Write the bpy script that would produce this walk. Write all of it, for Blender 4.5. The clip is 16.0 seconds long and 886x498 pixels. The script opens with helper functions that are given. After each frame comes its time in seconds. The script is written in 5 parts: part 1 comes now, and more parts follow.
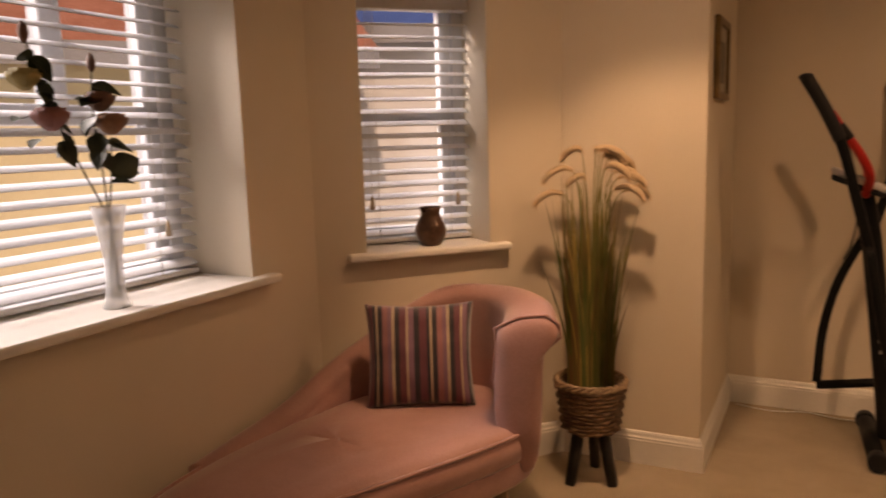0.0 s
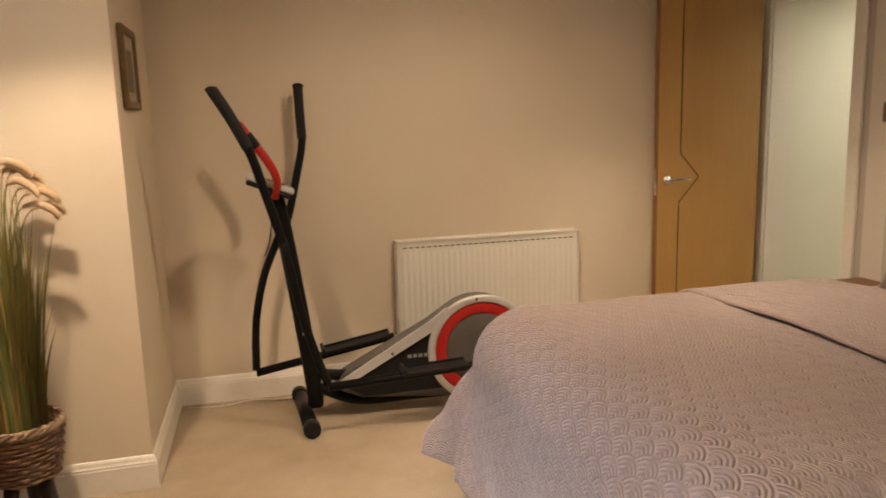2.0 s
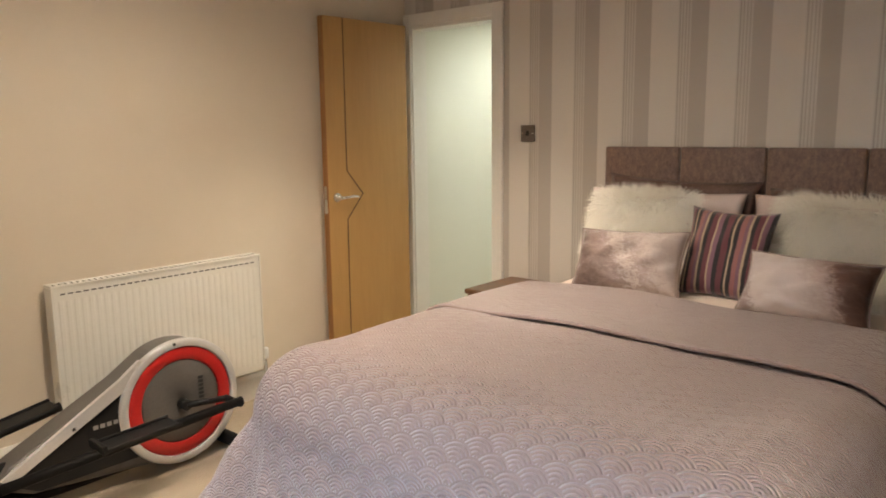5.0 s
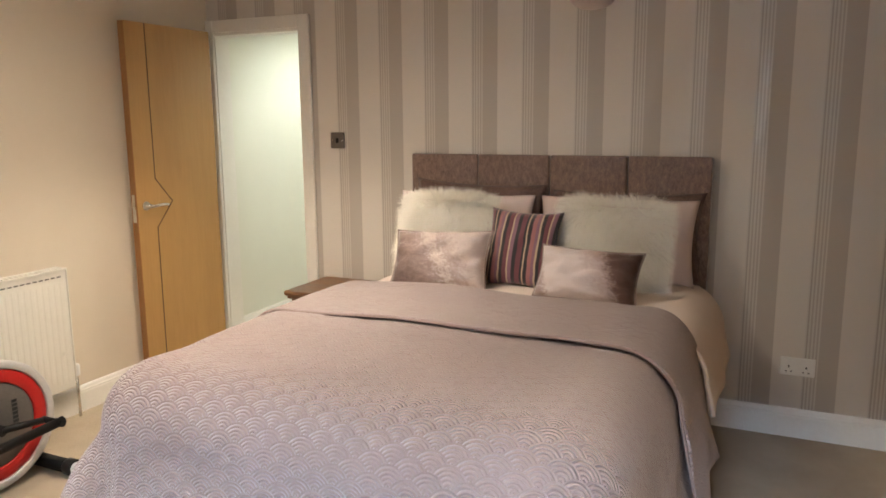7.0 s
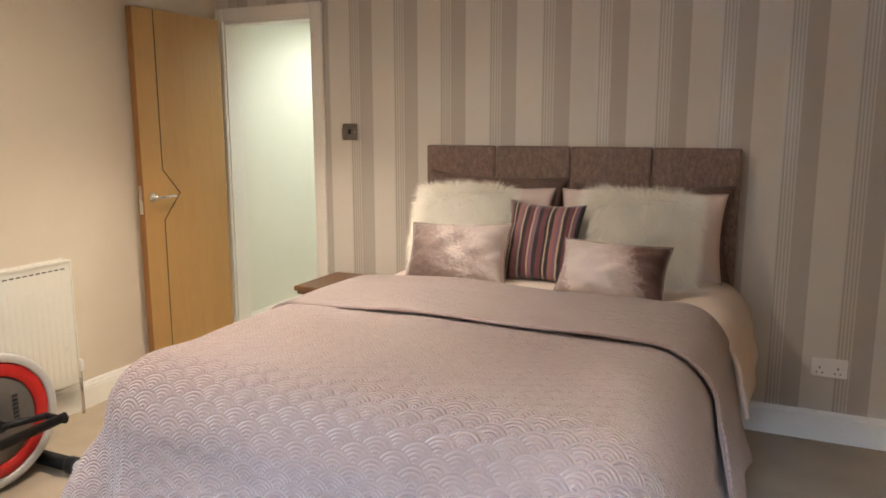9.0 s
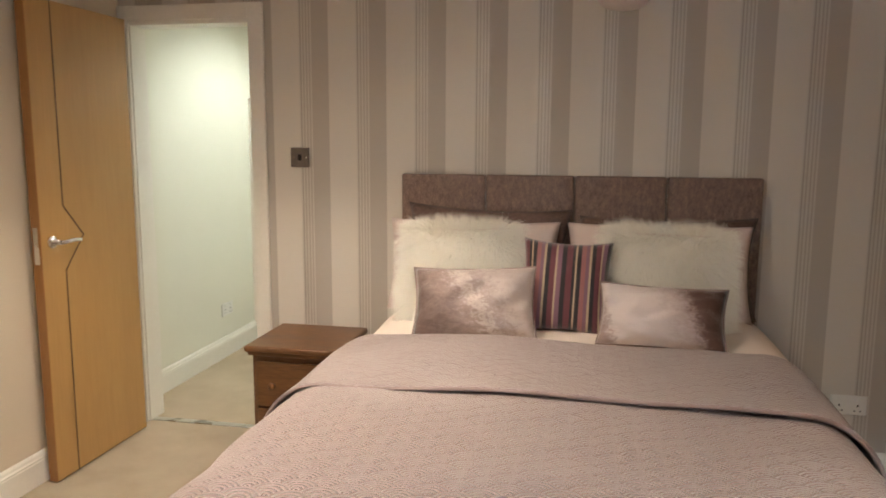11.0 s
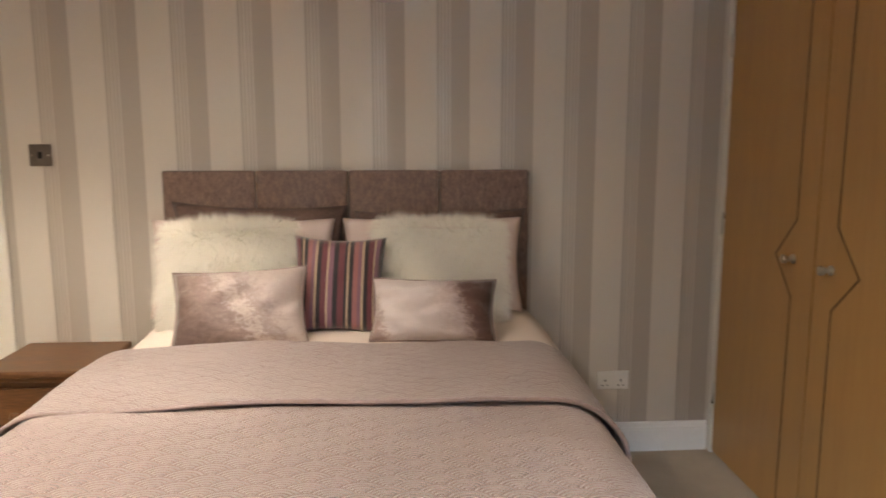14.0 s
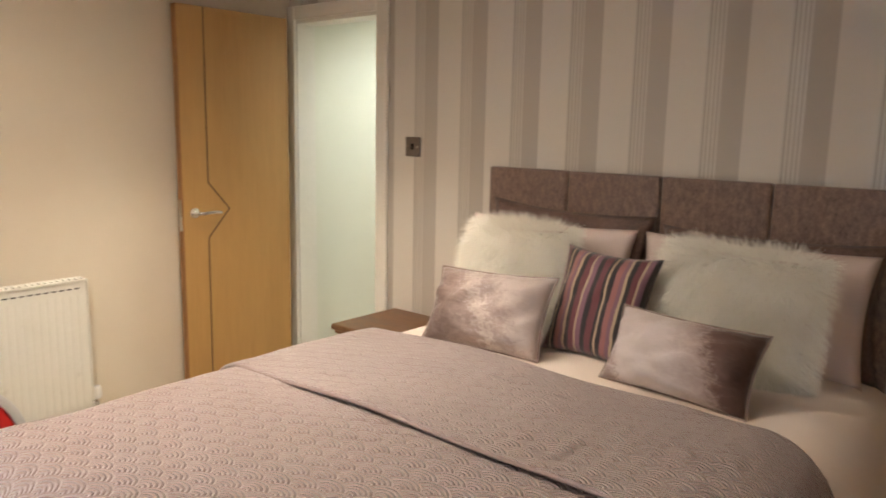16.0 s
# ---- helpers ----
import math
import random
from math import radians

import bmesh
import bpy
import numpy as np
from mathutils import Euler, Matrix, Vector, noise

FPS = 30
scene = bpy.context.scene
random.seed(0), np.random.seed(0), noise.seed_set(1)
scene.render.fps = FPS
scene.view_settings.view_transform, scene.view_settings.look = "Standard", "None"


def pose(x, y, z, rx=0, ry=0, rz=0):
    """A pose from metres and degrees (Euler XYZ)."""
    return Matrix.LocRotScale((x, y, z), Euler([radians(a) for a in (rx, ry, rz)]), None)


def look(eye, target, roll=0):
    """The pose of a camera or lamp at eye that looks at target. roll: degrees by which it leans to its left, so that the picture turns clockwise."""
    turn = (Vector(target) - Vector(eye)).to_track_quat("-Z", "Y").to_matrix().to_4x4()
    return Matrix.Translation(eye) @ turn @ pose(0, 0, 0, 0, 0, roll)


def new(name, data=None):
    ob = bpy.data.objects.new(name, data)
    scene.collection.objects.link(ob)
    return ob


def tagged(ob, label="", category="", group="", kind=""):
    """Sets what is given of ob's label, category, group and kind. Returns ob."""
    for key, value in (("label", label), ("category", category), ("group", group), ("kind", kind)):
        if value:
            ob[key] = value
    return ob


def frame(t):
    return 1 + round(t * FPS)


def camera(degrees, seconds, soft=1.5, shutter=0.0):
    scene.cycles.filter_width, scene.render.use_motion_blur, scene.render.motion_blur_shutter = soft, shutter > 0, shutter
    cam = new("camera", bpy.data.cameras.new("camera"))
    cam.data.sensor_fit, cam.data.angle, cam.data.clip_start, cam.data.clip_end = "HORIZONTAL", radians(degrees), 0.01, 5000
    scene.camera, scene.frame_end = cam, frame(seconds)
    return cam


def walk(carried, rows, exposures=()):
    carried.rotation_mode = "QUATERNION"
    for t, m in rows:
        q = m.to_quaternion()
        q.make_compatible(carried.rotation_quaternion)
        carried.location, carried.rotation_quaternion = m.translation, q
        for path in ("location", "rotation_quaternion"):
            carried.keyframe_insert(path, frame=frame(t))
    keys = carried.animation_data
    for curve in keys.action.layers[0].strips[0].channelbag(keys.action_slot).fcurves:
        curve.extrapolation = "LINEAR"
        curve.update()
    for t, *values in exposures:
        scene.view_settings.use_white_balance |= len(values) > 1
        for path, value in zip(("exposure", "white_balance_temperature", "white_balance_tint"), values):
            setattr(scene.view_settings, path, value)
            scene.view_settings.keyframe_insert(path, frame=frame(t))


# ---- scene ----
cam = camera(61.8, 16.0, 1.7, 0.2)
PATH = [
    (0, (-2.906, -3.773, 1.339), (-3.823, -2.021, 1.038), -1.7),
    (0.5, (-2.905, -3.77, 1.339), (-3.363, -1.849, 1.028), -1.9),
    (1, (-2.892, -3.77, 1.371), (-3.031, -1.803, 1.037), -2.0),
    (1.5, (-2.862, -3.759, 1.368), (-2.68, -1.796, 1.034), -1.8),
    (2, (-2.833, -3.761, 1.364), (-2.368, -1.845, 1.027), -1.7),
    (2.5, (-2.799, -3.703, 1.36), (-2.139, -1.846, 1.015), -1.5),
    (3, (-2.734, -3.486, 1.319), (-1.951, -1.679, 0.972), -1.3),
    (3.5, (-2.8, -3.304, 1.326), (-1.958, -1.524, 0.979), -0.9),
    (4, (-3.001, -3.231, 1.347), (-1.999, -1.531, 1.018), -0.5),
    (4.5, (-3.205, -3.228, 1.367), (-1.935, -1.717, 1.047), -0.6),
    (5, (-3.347, -3.197, 1.383), (-1.858, -1.901, 1.062), -0.7),
    (7.5, (-3.636, -3.202, 1.467), (-1.835, -2.403, 1.122), -0.4),
    (8, (-3.595, -3.188, 1.407), (-1.803, -2.367, 1.066), -0.3),
    (8.5, (-3.584, -3.186, 1.399), (-1.797, -2.355, 1.063), -0.1),
    (11, (-3.281, -2.229, 1.432), (-1.34, -1.847, 1.143), 0.3),
    (11.5, (-3.317, -2.149, 1.463), (-1.343, -2.28, 1.172), -0.4),
    (12, (-3.311, -2.136, 1.482), (-1.394, -2.614, 1.176), -0.7),
    (12.5, (-3.306, -2.141, 1.462), (-1.432, -2.773, 1.161), -0.9),
    (13, (-3.29, -2.146, 1.456), (-1.431, -2.818, 1.154), -0.8),
    (13.5, (-3.251, -2.196, 1.43), (-1.369, -2.805, 1.134), -0.7),
    (14, (-3.172, -2.381, 1.426), (-1.198, -2.496, 1.125), -0.1),
    (14.5, (-3.023, -2.588, 1.419), (-1.087, -2.189, 1.116), 0.3),
    (15, (-2.876, -2.841, 1.426), (-1.025, -2.148, 1.12), 0.6),
    (15.5, (-2.731, -3.128, 1.441), (-0.967, -2.236, 1.134), 0.8),
    (16, (-2.592, -3.273, 1.452), (-1.081, -2.004, 1.123), 1.1),
]
EXPOSURES = [(0.0, -1.25, 12400, 38), (0.5, -1.0, 13200, 38), (1.0, -0.85, 10600, 34), (1.5, -0.55, 9000, 25), (2.0, -0.3, 7900, 16), (2.6, -0.02, 6950, 11), (3.2, 0.03, 6650, 10), (4.6, 0.06, 6500, 9), (7.2, 0.33, 6300, 9), (8.6, 0.33, 6300, 9), (11.3, 0.18, 6350, 9), (12.2, 0.56, 6050, 9), (13.4, 0.56, 6050, 9), (14.3, 0.3, 6450, 9), (16.0, 0.3, 6350, 9)]
walk(cam, [(t, look(eye, target, roll)) for t, eye, target, roll in PATH], EXPOSURES)

# ---- light ----
world = bpy.data.worlds.new("world")
scene.world = world
world.use_nodes = True
wn, wl = world.node_tree.nodes, world.node_tree.links
sky = wn.new("ShaderNodeTexSky")
sky.sky_type, sky.sun_disc = "NISHITA", False
sky.sun_elevation, sky.sun_rotation = radians(46), radians(149)
wn["Background"].inputs["Strength"].default_value = 0.15
wl.new(sky.outputs["Color"], wn["Background"].inputs["Color"])

sun = new("sun", bpy.data.lights.new("sun", "SUN"))
sun.data.energy, sun.data.angle, sun.data.color = 4.5, radians(0.6), (1.0, 0.96, 0.9)
sun.matrix_world = look((3, -5, 6), (0, 0, 0))

CEILING = 2.42
WARM = (1.0, 0.845, 0.665)


def spot(x, y, watts, aim=(0, 0), cone=100, blend=0.55, color=WARM):
    """A recessed ceiling spotlight or an added fill lamp; aim tilts it towards an offset on the floor."""
    lamp = new("downlight_or_fill", bpy.data.lights.new("downlight_or_fill", "SPOT"))
    lamp.data.energy, lamp.data.spot_size, lamp.data.spot_blend = watts, radians(cone), blend
    lamp.data.color, lamp.data.shadow_soft_size = color, 0.05
    lamp.matrix_world = look((x, y, CEILING - 0.015), (x + aim[0], y + aim[1], 0))
    return lamp


# x, y, watts, cone, tilt
# the fourth and fifth are added fill for the bed head and bay walls
SPOTS = [(-3.45, -1.82, 150, 72, (0.05, 0.72), 0.45), (-1.95, -1.36, 140, 166, (0.0, 0.1), 1.0), (-1.00, -1.00, 88, 86, (0, 0), 0.55),
         (-1.30, -1.95, 24, 140, (0, 0.1), 1.0), (-3.05, -4.25, 42, 130, (0.1, 0.0), 1.0), (-2.45, -3.02, 54, 92, (0.06, -0.80), 0.8)]
for sx, sy, sw, cone, aim, soft in SPOTS:
    spot(sx, sy, sw, aim, cone, soft)
# extra wide lamp without a fitting, imitates the first spotlight's spill
spot(-3.45, -1.80, 42, (0.1, 0.5), 150, 1.0)
spot(1.15, -0.80, 88, (0.1, 0.1), 150, color=(0.97, 1.0, 0.91))

# the sky's light falling through the two bay windows
def daylight(at, to, w, h, watts):
    lamp = new("sky_light", bpy.data.lights.new("sky_light", "AREA"))
    lamp.data.shape, lamp.data.size, lamp.data.size_y = "RECTANGLE", w, h
    lamp.data.energy, lamp.data.color = watts, (0.58, 0.76, 1.0)
    lamp.matrix_world = look(at, to)
    return lamp


daylight((-5.75, -2.65, 3.0), (-4.5, -2.35, 1.35), 1.8, 1.0, 45)
daylight((-7.95, -3.05, 3.45), (-4.5, -2.78, 1.36), 1.9, 1.1, 1550)
daylight((-5.15, -0.33, 2.9), (-4.2, -1.26, 1.35), 0.7, 0.8, 60)

# ---- materials ----
def material(name, color, rough=0.6, metal=0.0, **more):
    m = bpy.data.materials.new(name)
    m.use_nodes = True
    b = m.node_tree.nodes["Principled BSDF"]
    b.inputs["Base Color"].default_value = (*color, 1)
    b.inputs["Roughness"].default_value, b.inputs["Metallic"].default_value = rough, metal
    for key, value in more.items():
        b.inputs[key.replace("_", " ")].default_value = value
    return m


def node(m, kind, **inputs):
    n = m.node_tree.nodes.new("ShaderNode" + kind)
    for key, value in inputs.items():
        n.inputs[key.replace("_", " ")].default_value = value
    return n


def join(m, a, b):
    m.node_tree.links.new(a, b)


def bsdf(m):
    return m.node_tree.nodes["Principled BSDF"]


def textured(name, dark, light, rough=0.7, scale=6.0, fine=120.0, bump=0.1, depth=0.002, stretch=(1, 1, 1), metal=0.0, rough_var=0.08, **more):
    """A material that wanders between two colours at a broad and a fine scale, with fine relief."""
    m = material(name, light, rough, metal, **more)
    coord = node(m, "TexCoord")
    mapping = node(m, "Mapping", Scale=stretch)
    join(m, coord.outputs["Object"], mapping.inputs["Vector"])
    broad = node(m, "TexNoise", Scale=scale, Detail=4.0, Roughness=0.6)
    small = node(m, "TexNoise", Scale=fine, Detail=3.0, Roughness=0.6)
    for n in (broad, small):
        join(m, mapping.outputs["Vector"], n.inputs["Vector"])
    blend = node(m, "Mix", Factor=0.45)
    blend.data_type = "FLOAT"
    join(m, broad.outputs["Fac"], blend.inputs[2])
    join(m, small.outputs["Fac"], blend.inputs[3])
    ramp = node(m, "ValToRGB")
    ramp.color_ramp.elements[0].position, ramp.color_ramp.elements[0].color = 0.33, (*dark, 1)
    ramp.color_ramp.elements[1].position, ramp.color_ramp.elements[1].color = 0.67, (*light, 1)
    join(m, blend.outputs[0], ramp.inputs["Fac"])
    join(m, ramp.outputs["Color"], bsdf(m).inputs["Base Color"])
    shine = node(m, "MapRange")
    shine.inputs["To Min"].default_value, shine.inputs["To Max"].default_value = max(0.02, rough - rough_var), min(1, rough + rough_var)
    join(m, broad.outputs["Fac"], shine.inputs["Value"])
    join(m, shine.outputs["Result"], bsdf(m).inputs["Roughness"])
    relief = node(m, "Bump", Strength=bump, Distance=depth)
    join(m, small.outputs["Fac"], relief.inputs["Height"])
    join(m, relief.outputs["Normal"], bsdf(m).inputs["Normal"])
    return m


CREAM = textured("cream wall paint", (0.64, 0.55, 0.43), (0.70, 0.61, 0.49), 0.75, 1.6, 260, 0.12, 0.001)
HALLWALL = textured("pale hall paint", (0.72, 0.71, 0.62), (0.77, 0.76, 0.67), 0.75, 1.6, 260, 0.12, 0.001)
CEIL = textured("white ceiling paint", (0.76, 0.75, 0.71), (0.80, 0.79, 0.76), 0.85, 2, 200, 0.1, 0.001)
GLOSS = textured("white gloss woodwork", (0.74, 0.71, 0.65), (0.80, 0.77, 0.71), 0.38, 3, 60, 0.02, 0.0006)
CARPET = textured("beige pile carpet", (0.36, 0.28, 0.19), (0.56, 0.46, 0.34), 0.95, 2.2, 330, 0.9, 0.006)
OAK = textured("oak veneer", (0.40, 0.225, 0.078), (0.47, 0.275, 0.098), 0.40, 1.2, 10, 0.06, 0.0006, stretch=(9, 9, 0.6))
OAKEDGE = textured("oak lipping", (0.24, 0.105, 0.032), (0.33, 0.155, 0.05), 0.45, 2, 20, 0.06, 0.0006, stretch=(9, 9, 0.6))
INLAY = material("dark inlay line", (0.075, 0.036, 0.016), 0.5)
STEEL = textured("brushed steel", (0.55, 0.53, 0.50), (0.68, 0.66, 0.62), 0.28, 8, 90, 0.05, 0.0004, metal=1.0)
CHROME = material("chrome", (0.78, 0.77, 0.75), 0.12, 1.0)
PVC = textured("white window plastic", (0.58, 0.60, 0.62), (0.66, 0.67, 0.68), 0.32, 4, 90, 0.03, 0.0005)
PLASTIC = textured("white plastic", (0.74, 0.73, 0.70), (0.80, 0.79, 0.76), 0.35, 5, 90, 0.03, 0.0004)
RADWHITE = textured("white radiator enamel", (0.74, 0.71, 0.63), (0.79, 0.76, 0.69), 0.3, 4, 70, 0.04, 0.0004)

# striped wallpaper: pale and taupe bands, with a group of shiny pinstripes where they meet
def build_wallpaper():
    m = material("striped wallpaper", (0.5, 0.45, 0.4), 0.5)
    coord, split = node(m, "TexCoord"), node(m, "SeparateXYZ")
    join(m, coord.outputs["Object"], split.inputs["Vector"])
    shift = node(m, "Math")
    shift.operation = "SUBTRACT"
    join(m, split.outputs["X"], shift.inputs[0])
    shift.inputs[1].default_value = 0.232
    part_of = node(m, "Math")
    part_of.operation = "DIVIDE"
    join(m, shift.outputs[0], part_of.inputs[0])
    part_of.inputs[1].default_value = 0.272
    wrap = node(m, "Math")
    wrap.operation = "FRACT"
    join(m, part_of.outputs[0], wrap.inputs[0])
    paper, metal = node(m, "ValToRGB"), node(m, "ValToRGB")
    pale, taupe, pin = (0.64, 0.595, 0.535, 1), (0.455, 0.41, 0.36, 1), (0.60, 0.565, 0.52, 1)
    bands, shine = [(0.0, pale)], [(0.0, (0, 0, 0, 1))]
    for k in range(5):
        a = 0.47 + 0.052 * k
        bands += [(a, pin), (a + 0.024, taupe if k > 0 else (0.42, 0.38, 0.33, 1))]
        shine += [(a, (1, 1, 1, 1)), (a + 0.024, (0, 0, 0, 1))]
    for ramp, stops in ((paper, bands), (metal, shine)):
        ramp.color_ramp.interpolation = "CONSTANT"
        els = ramp.color_ramp.elements
        els.remove(els[1])
        els[0].position, els[0].color = stops[0]
        for pos, col in stops[1:]:
            els.new(pos).color = col
        join(m, wrap.outputs[0], ramp.inputs["Fac"])
    grain = node(m, "TexNoise", Scale=240.0, Detail=3.0)
    broad = node(m, "TexNoise", Scale=1.4, Detail=3.0)
    vary = node(m, "MapRange")
    vary.inputs["To Min"].default_value, vary.inputs["To Max"].default_value = 0.93, 1.07
    for n in (grain, broad):
        join(m, coord.outputs["Object"], n.inputs["Vector"])
    both = node(m, "Math")
    both.operation = "ADD"
    join(m, grain.outputs["Fac"], both.inputs[0])
    join(m, broad.outputs["Fac"], both.inputs[1])
    half = node(m, "Math")
    half.operation = "MULTIPLY"
    half.inputs[1].default_value = 0.5
    join(m, both.outputs[0], half.inputs[0])
    join(m, half.outputs[0], vary.inputs["Value"])
    mul = node(m, "VectorMath")
    mul.operation = "MULTIPLY"
    join(m, paper.outputs["Color"], mul.inputs[0])
    join(m, vary.outputs["Result"], mul.inputs[1])
    join(m, mul.outputs[0], bsdf(m).inputs["Base Color"])
    amount = node(m, "Math")
    amount.operation = "MULTIPLY"
    amount.inputs[1].default_value = 0.5
    join(m, metal.outputs["Color"], amount.inputs[0])
    join(m, amount.outputs[0], bsdf(m).inputs["Metallic"])
    gloss = node(m, "MapRange")
    gloss.inputs["To Min"].default_value, gloss.inputs["To Max"].default_value = 0.6, 0.42
    join(m, metal.outputs["Color"], gloss.inputs["Value"])
    join(m, gloss.outputs["Result"], bsdf(m).inputs["Roughness"])
    relief = node(m, "Bump", Strength=0.15, Distance=0.001)
    join(m, grain.outputs["Fac"], relief.inputs["Height"])
    join(m, relief.outputs["Normal"], bsdf(m).inputs["Normal"])
    return m


WALLPAPER = build_wallpaper()
GLASS = material("window glass", (1, 1, 1), 0.02, 0.0, Transmission_Weight=1.0, IOR=1.05)

WALNUT = textured("dark-stained oak", (0.075, 0.031, 0.012), (0.20, 0.092, 0.034), 0.38, 2.0, 26, 0.08, 0.0008, stretch=(6, 0.7, 6))
BLACKTUBE = textured("black powder-coated steel", (0.004, 0.004, 0.004), (0.009, 0.0085, 0.0085), 0.5, 6, 200, 0.08, 0.0005, Specular_IOR_Level=0.15)
FOAM = textured("black foam grip", (0.007, 0.007, 0.007), (0.016, 0.0155, 0.015), 0.85, 9, 260, 0.4, 0.001)
BLACKPLASTIC = textured("black plastic", (0.007, 0.007, 0.0075), (0.016, 0.0155, 0.0155), 0.5, 6, 220, 0.1, 0.0005, Specular_IOR_Level=0.25)
SILVERPLASTIC = textured("silver plastic", (0.56, 0.55, 0.54), (0.66, 0.65, 0.64), 0.32, 5, 160, 0.05, 0.0004, metal=0.35)
GREYPLASTIC = textured("grey plastic", (0.085, 0.077, 0.069), (0.13, 0.118, 0.107), 0.45, 5, 160, 0.08, 0.0005)
REDPLASTIC = textured("red plastic", (0.42, 0.012, 0.012), (0.55, 0.02, 0.018), 0.38, 5, 160, 0.05, 0.0004)
PALEINK = material("pale lettering", (0.28, 0.27, 0.26), 0.5)
DARKINK = material("dark lettering", (0.03, 0.03, 0.03), 0.5)
PINKVELVET = textured("blush pink velvet", (0.34, 0.165, 0.14), (0.45, 0.245, 0.215), 0.7, 5, 180, 0.25, 0.001, Sheen_Weight=0.6, Sheen_Roughness=0.4)
PALEWOOD = textured("pale beech", (0.46, 0.30, 0.17), (0.56, 0.38, 0.23), 0.45, 3, 40, 0.05, 0.0005, stretch=(6, 6, 0.8))
HEADFABRIC = textured("brown crushed velvet", (0.068, 0.035, 0.026), (0.26, 0.165, 0.127), 0.5, 60, 190, 0.5, 0.002, stretch=(1, 1, 0.5), Sheen_Weight=0.5)
MAUVEVELVET = textured("silvery mauve crushed velvet", (0.22, 0.15, 0.135), (0.36, 0.28, 0.255), 0.5, 4, 200, 0.15, 0.001, metal=0.05, rough_var=0.06, Sheen_Weight=0.3, Sheen_Roughness=0.3)
BROWNVELVET = textured("dark brown velvet", (0.06, 0.029, 0.022), (0.165, 0.098, 0.078), 0.65, 8, 90, 0.3, 0.002, Sheen_Weight=0.1)
PINKCOTTON = textured("blush cotton pillowcase", (0.66, 0.54, 0.50), (0.73, 0.61, 0.57), 0.85, 4, 300, 0.2, 0.001)
CREAMCOTTON = textured("pale blush cotton", (0.74, 0.64, 0.57), (0.81, 0.71, 0.64), 0.85, 4, 300, 0.2, 0.001)
FUR = textured("cream faux fur", (0.88, 0.84, 0.75), (0.94, 0.91, 0.84), 0.8, 12, 120, 0.3, 0.002, Sheen_Weight=0.3)
DIVAN = textured("pinkish divan fabric", (0.34, 0.25, 0.235), (0.42, 0.32, 0.30), 0.85, 6, 260, 0.3, 0.001)
WICKER = textured("brown wicker", (0.05, 0.024, 0.012), (0.26, 0.15, 0.085), 0.6, 14, 90, 0.3, 0.001)
WICKERRIM = textured("pale wicker rim", (0.13, 0.072, 0.04), (0.44, 0.31, 0.20), 0.55, 14, 90, 0.3, 0.001)
EBONY = textured("black stained wood", (0.012, 0.010, 0.009), (0.03, 0.024, 0.02), 0.5, 8, 90, 0.15, 0.001)
SOIL = textured("dark moss filling", (0.03, 0.022, 0.014), (0.06, 0.045, 0.028), 0.95, 30, 120, 0.5, 0.004)
PLUME = textured("straw seed heads", (0.50, 0.36, 0.22), (0.66, 0.50, 0.34), 0.8, 20, 160, 0.3, 0.001)
CRYSTAL = material("clear glass", (0.88, 0.91, 0.93), 0.04, 0.0, Alpha=0.34)
COPPERY = textured("brown lustre glaze", (0.035, 0.02, 0.015), (0.15, 0.075, 0.048), 0.3, 9, 60, 0.1, 0.001, metal=0.4)
LEAF = textured("dark rose leaves", (0.016, 0.026, 0.012), (0.035, 0.05, 0.022), 0.6, 20, 120, 0.2, 0.001)
STEM = textured("green brown stems", (0.03, 0.035, 0.018), (0.06, 0.06, 0.03), 0.6, 20, 120, 0.2, 0.001)
ROSEPINK = textured("dusky pink petals", (0.24, 0.085, 0.075), (0.34, 0.14, 0.12), 0.7, 20, 120, 0.1, 0.001)
ROSEPEACH = textured("peach petals", (0.25, 0.11, 0.06), (0.34, 0.17, 0.10), 0.7, 20, 120, 0.1, 0.001)
ROSECREAM = textured("yellow cream petals", (0.32, 0.25, 0.09), (0.42, 0.34, 0.15), 0.7, 20, 120, 0.1, 0.001)
ROSEBROWN = textured("brown rosebud", (0.13, 0.06, 0.04), (0.21, 0.10, 0.07), 0.7, 20, 120, 0.1, 0.001)
SLAT = textured("white blind slat", (0.66, 0.68, 0.70), (0.73, 0.75, 0.77), 0.4, 5, 90, 0.03, 0.0004, Transmission_Weight=0.0)
CORD = material("pale blind cord", (0.62, 0.60, 0.56), 0.8)
TASSEL = textured("wooden tassel", (0.40, 0.30, 0.20), (0.50, 0.40, 0.28), 0.5, 10, 90, 0.1, 0.001)
ALABASTER = textured("frosted blush glass", (0.66, 0.56, 0.52), (0.74, 0.64, 0.60), 0.35, 7, 90, 0.05, 0.0005)
GOLDFRAME = textured("dark gilt picture frame", (0.10, 0.06, 0.025), (0.22, 0.14, 0.06), 0.45, 14, 120, 0.3, 0.001, metal=0.3)
MOUNT = textured("faded picture mount", (0.36, 0.31, 0.23), (0.44, 0.38, 0.29), 0.7, 8, 120, 0.05, 0.0005)
PRINT = textured("dark faded print", (0.06, 0.05, 0.035), (0.20, 0.16, 0.11), 0.6, 16, 60, 0.05, 0.0005)
RENDERCREAM = textured("cream house render", (0.66, 0.58, 0.38), (0.74, 0.66, 0.46), 0.9, 2, 40, 0.3, 0.01)
RENDERWHITE = textured("white house render", (0.70, 0.71, 0.72), (0.78, 0.79, 0.80), 0.9, 2, 40, 0.3, 0.01)
ROOFRED = textured("red roof tiles", (0.34, 0.13, 0.09), (0.46, 0.20, 0.15), 0.85, 5, 30, 0.5, 0.02)
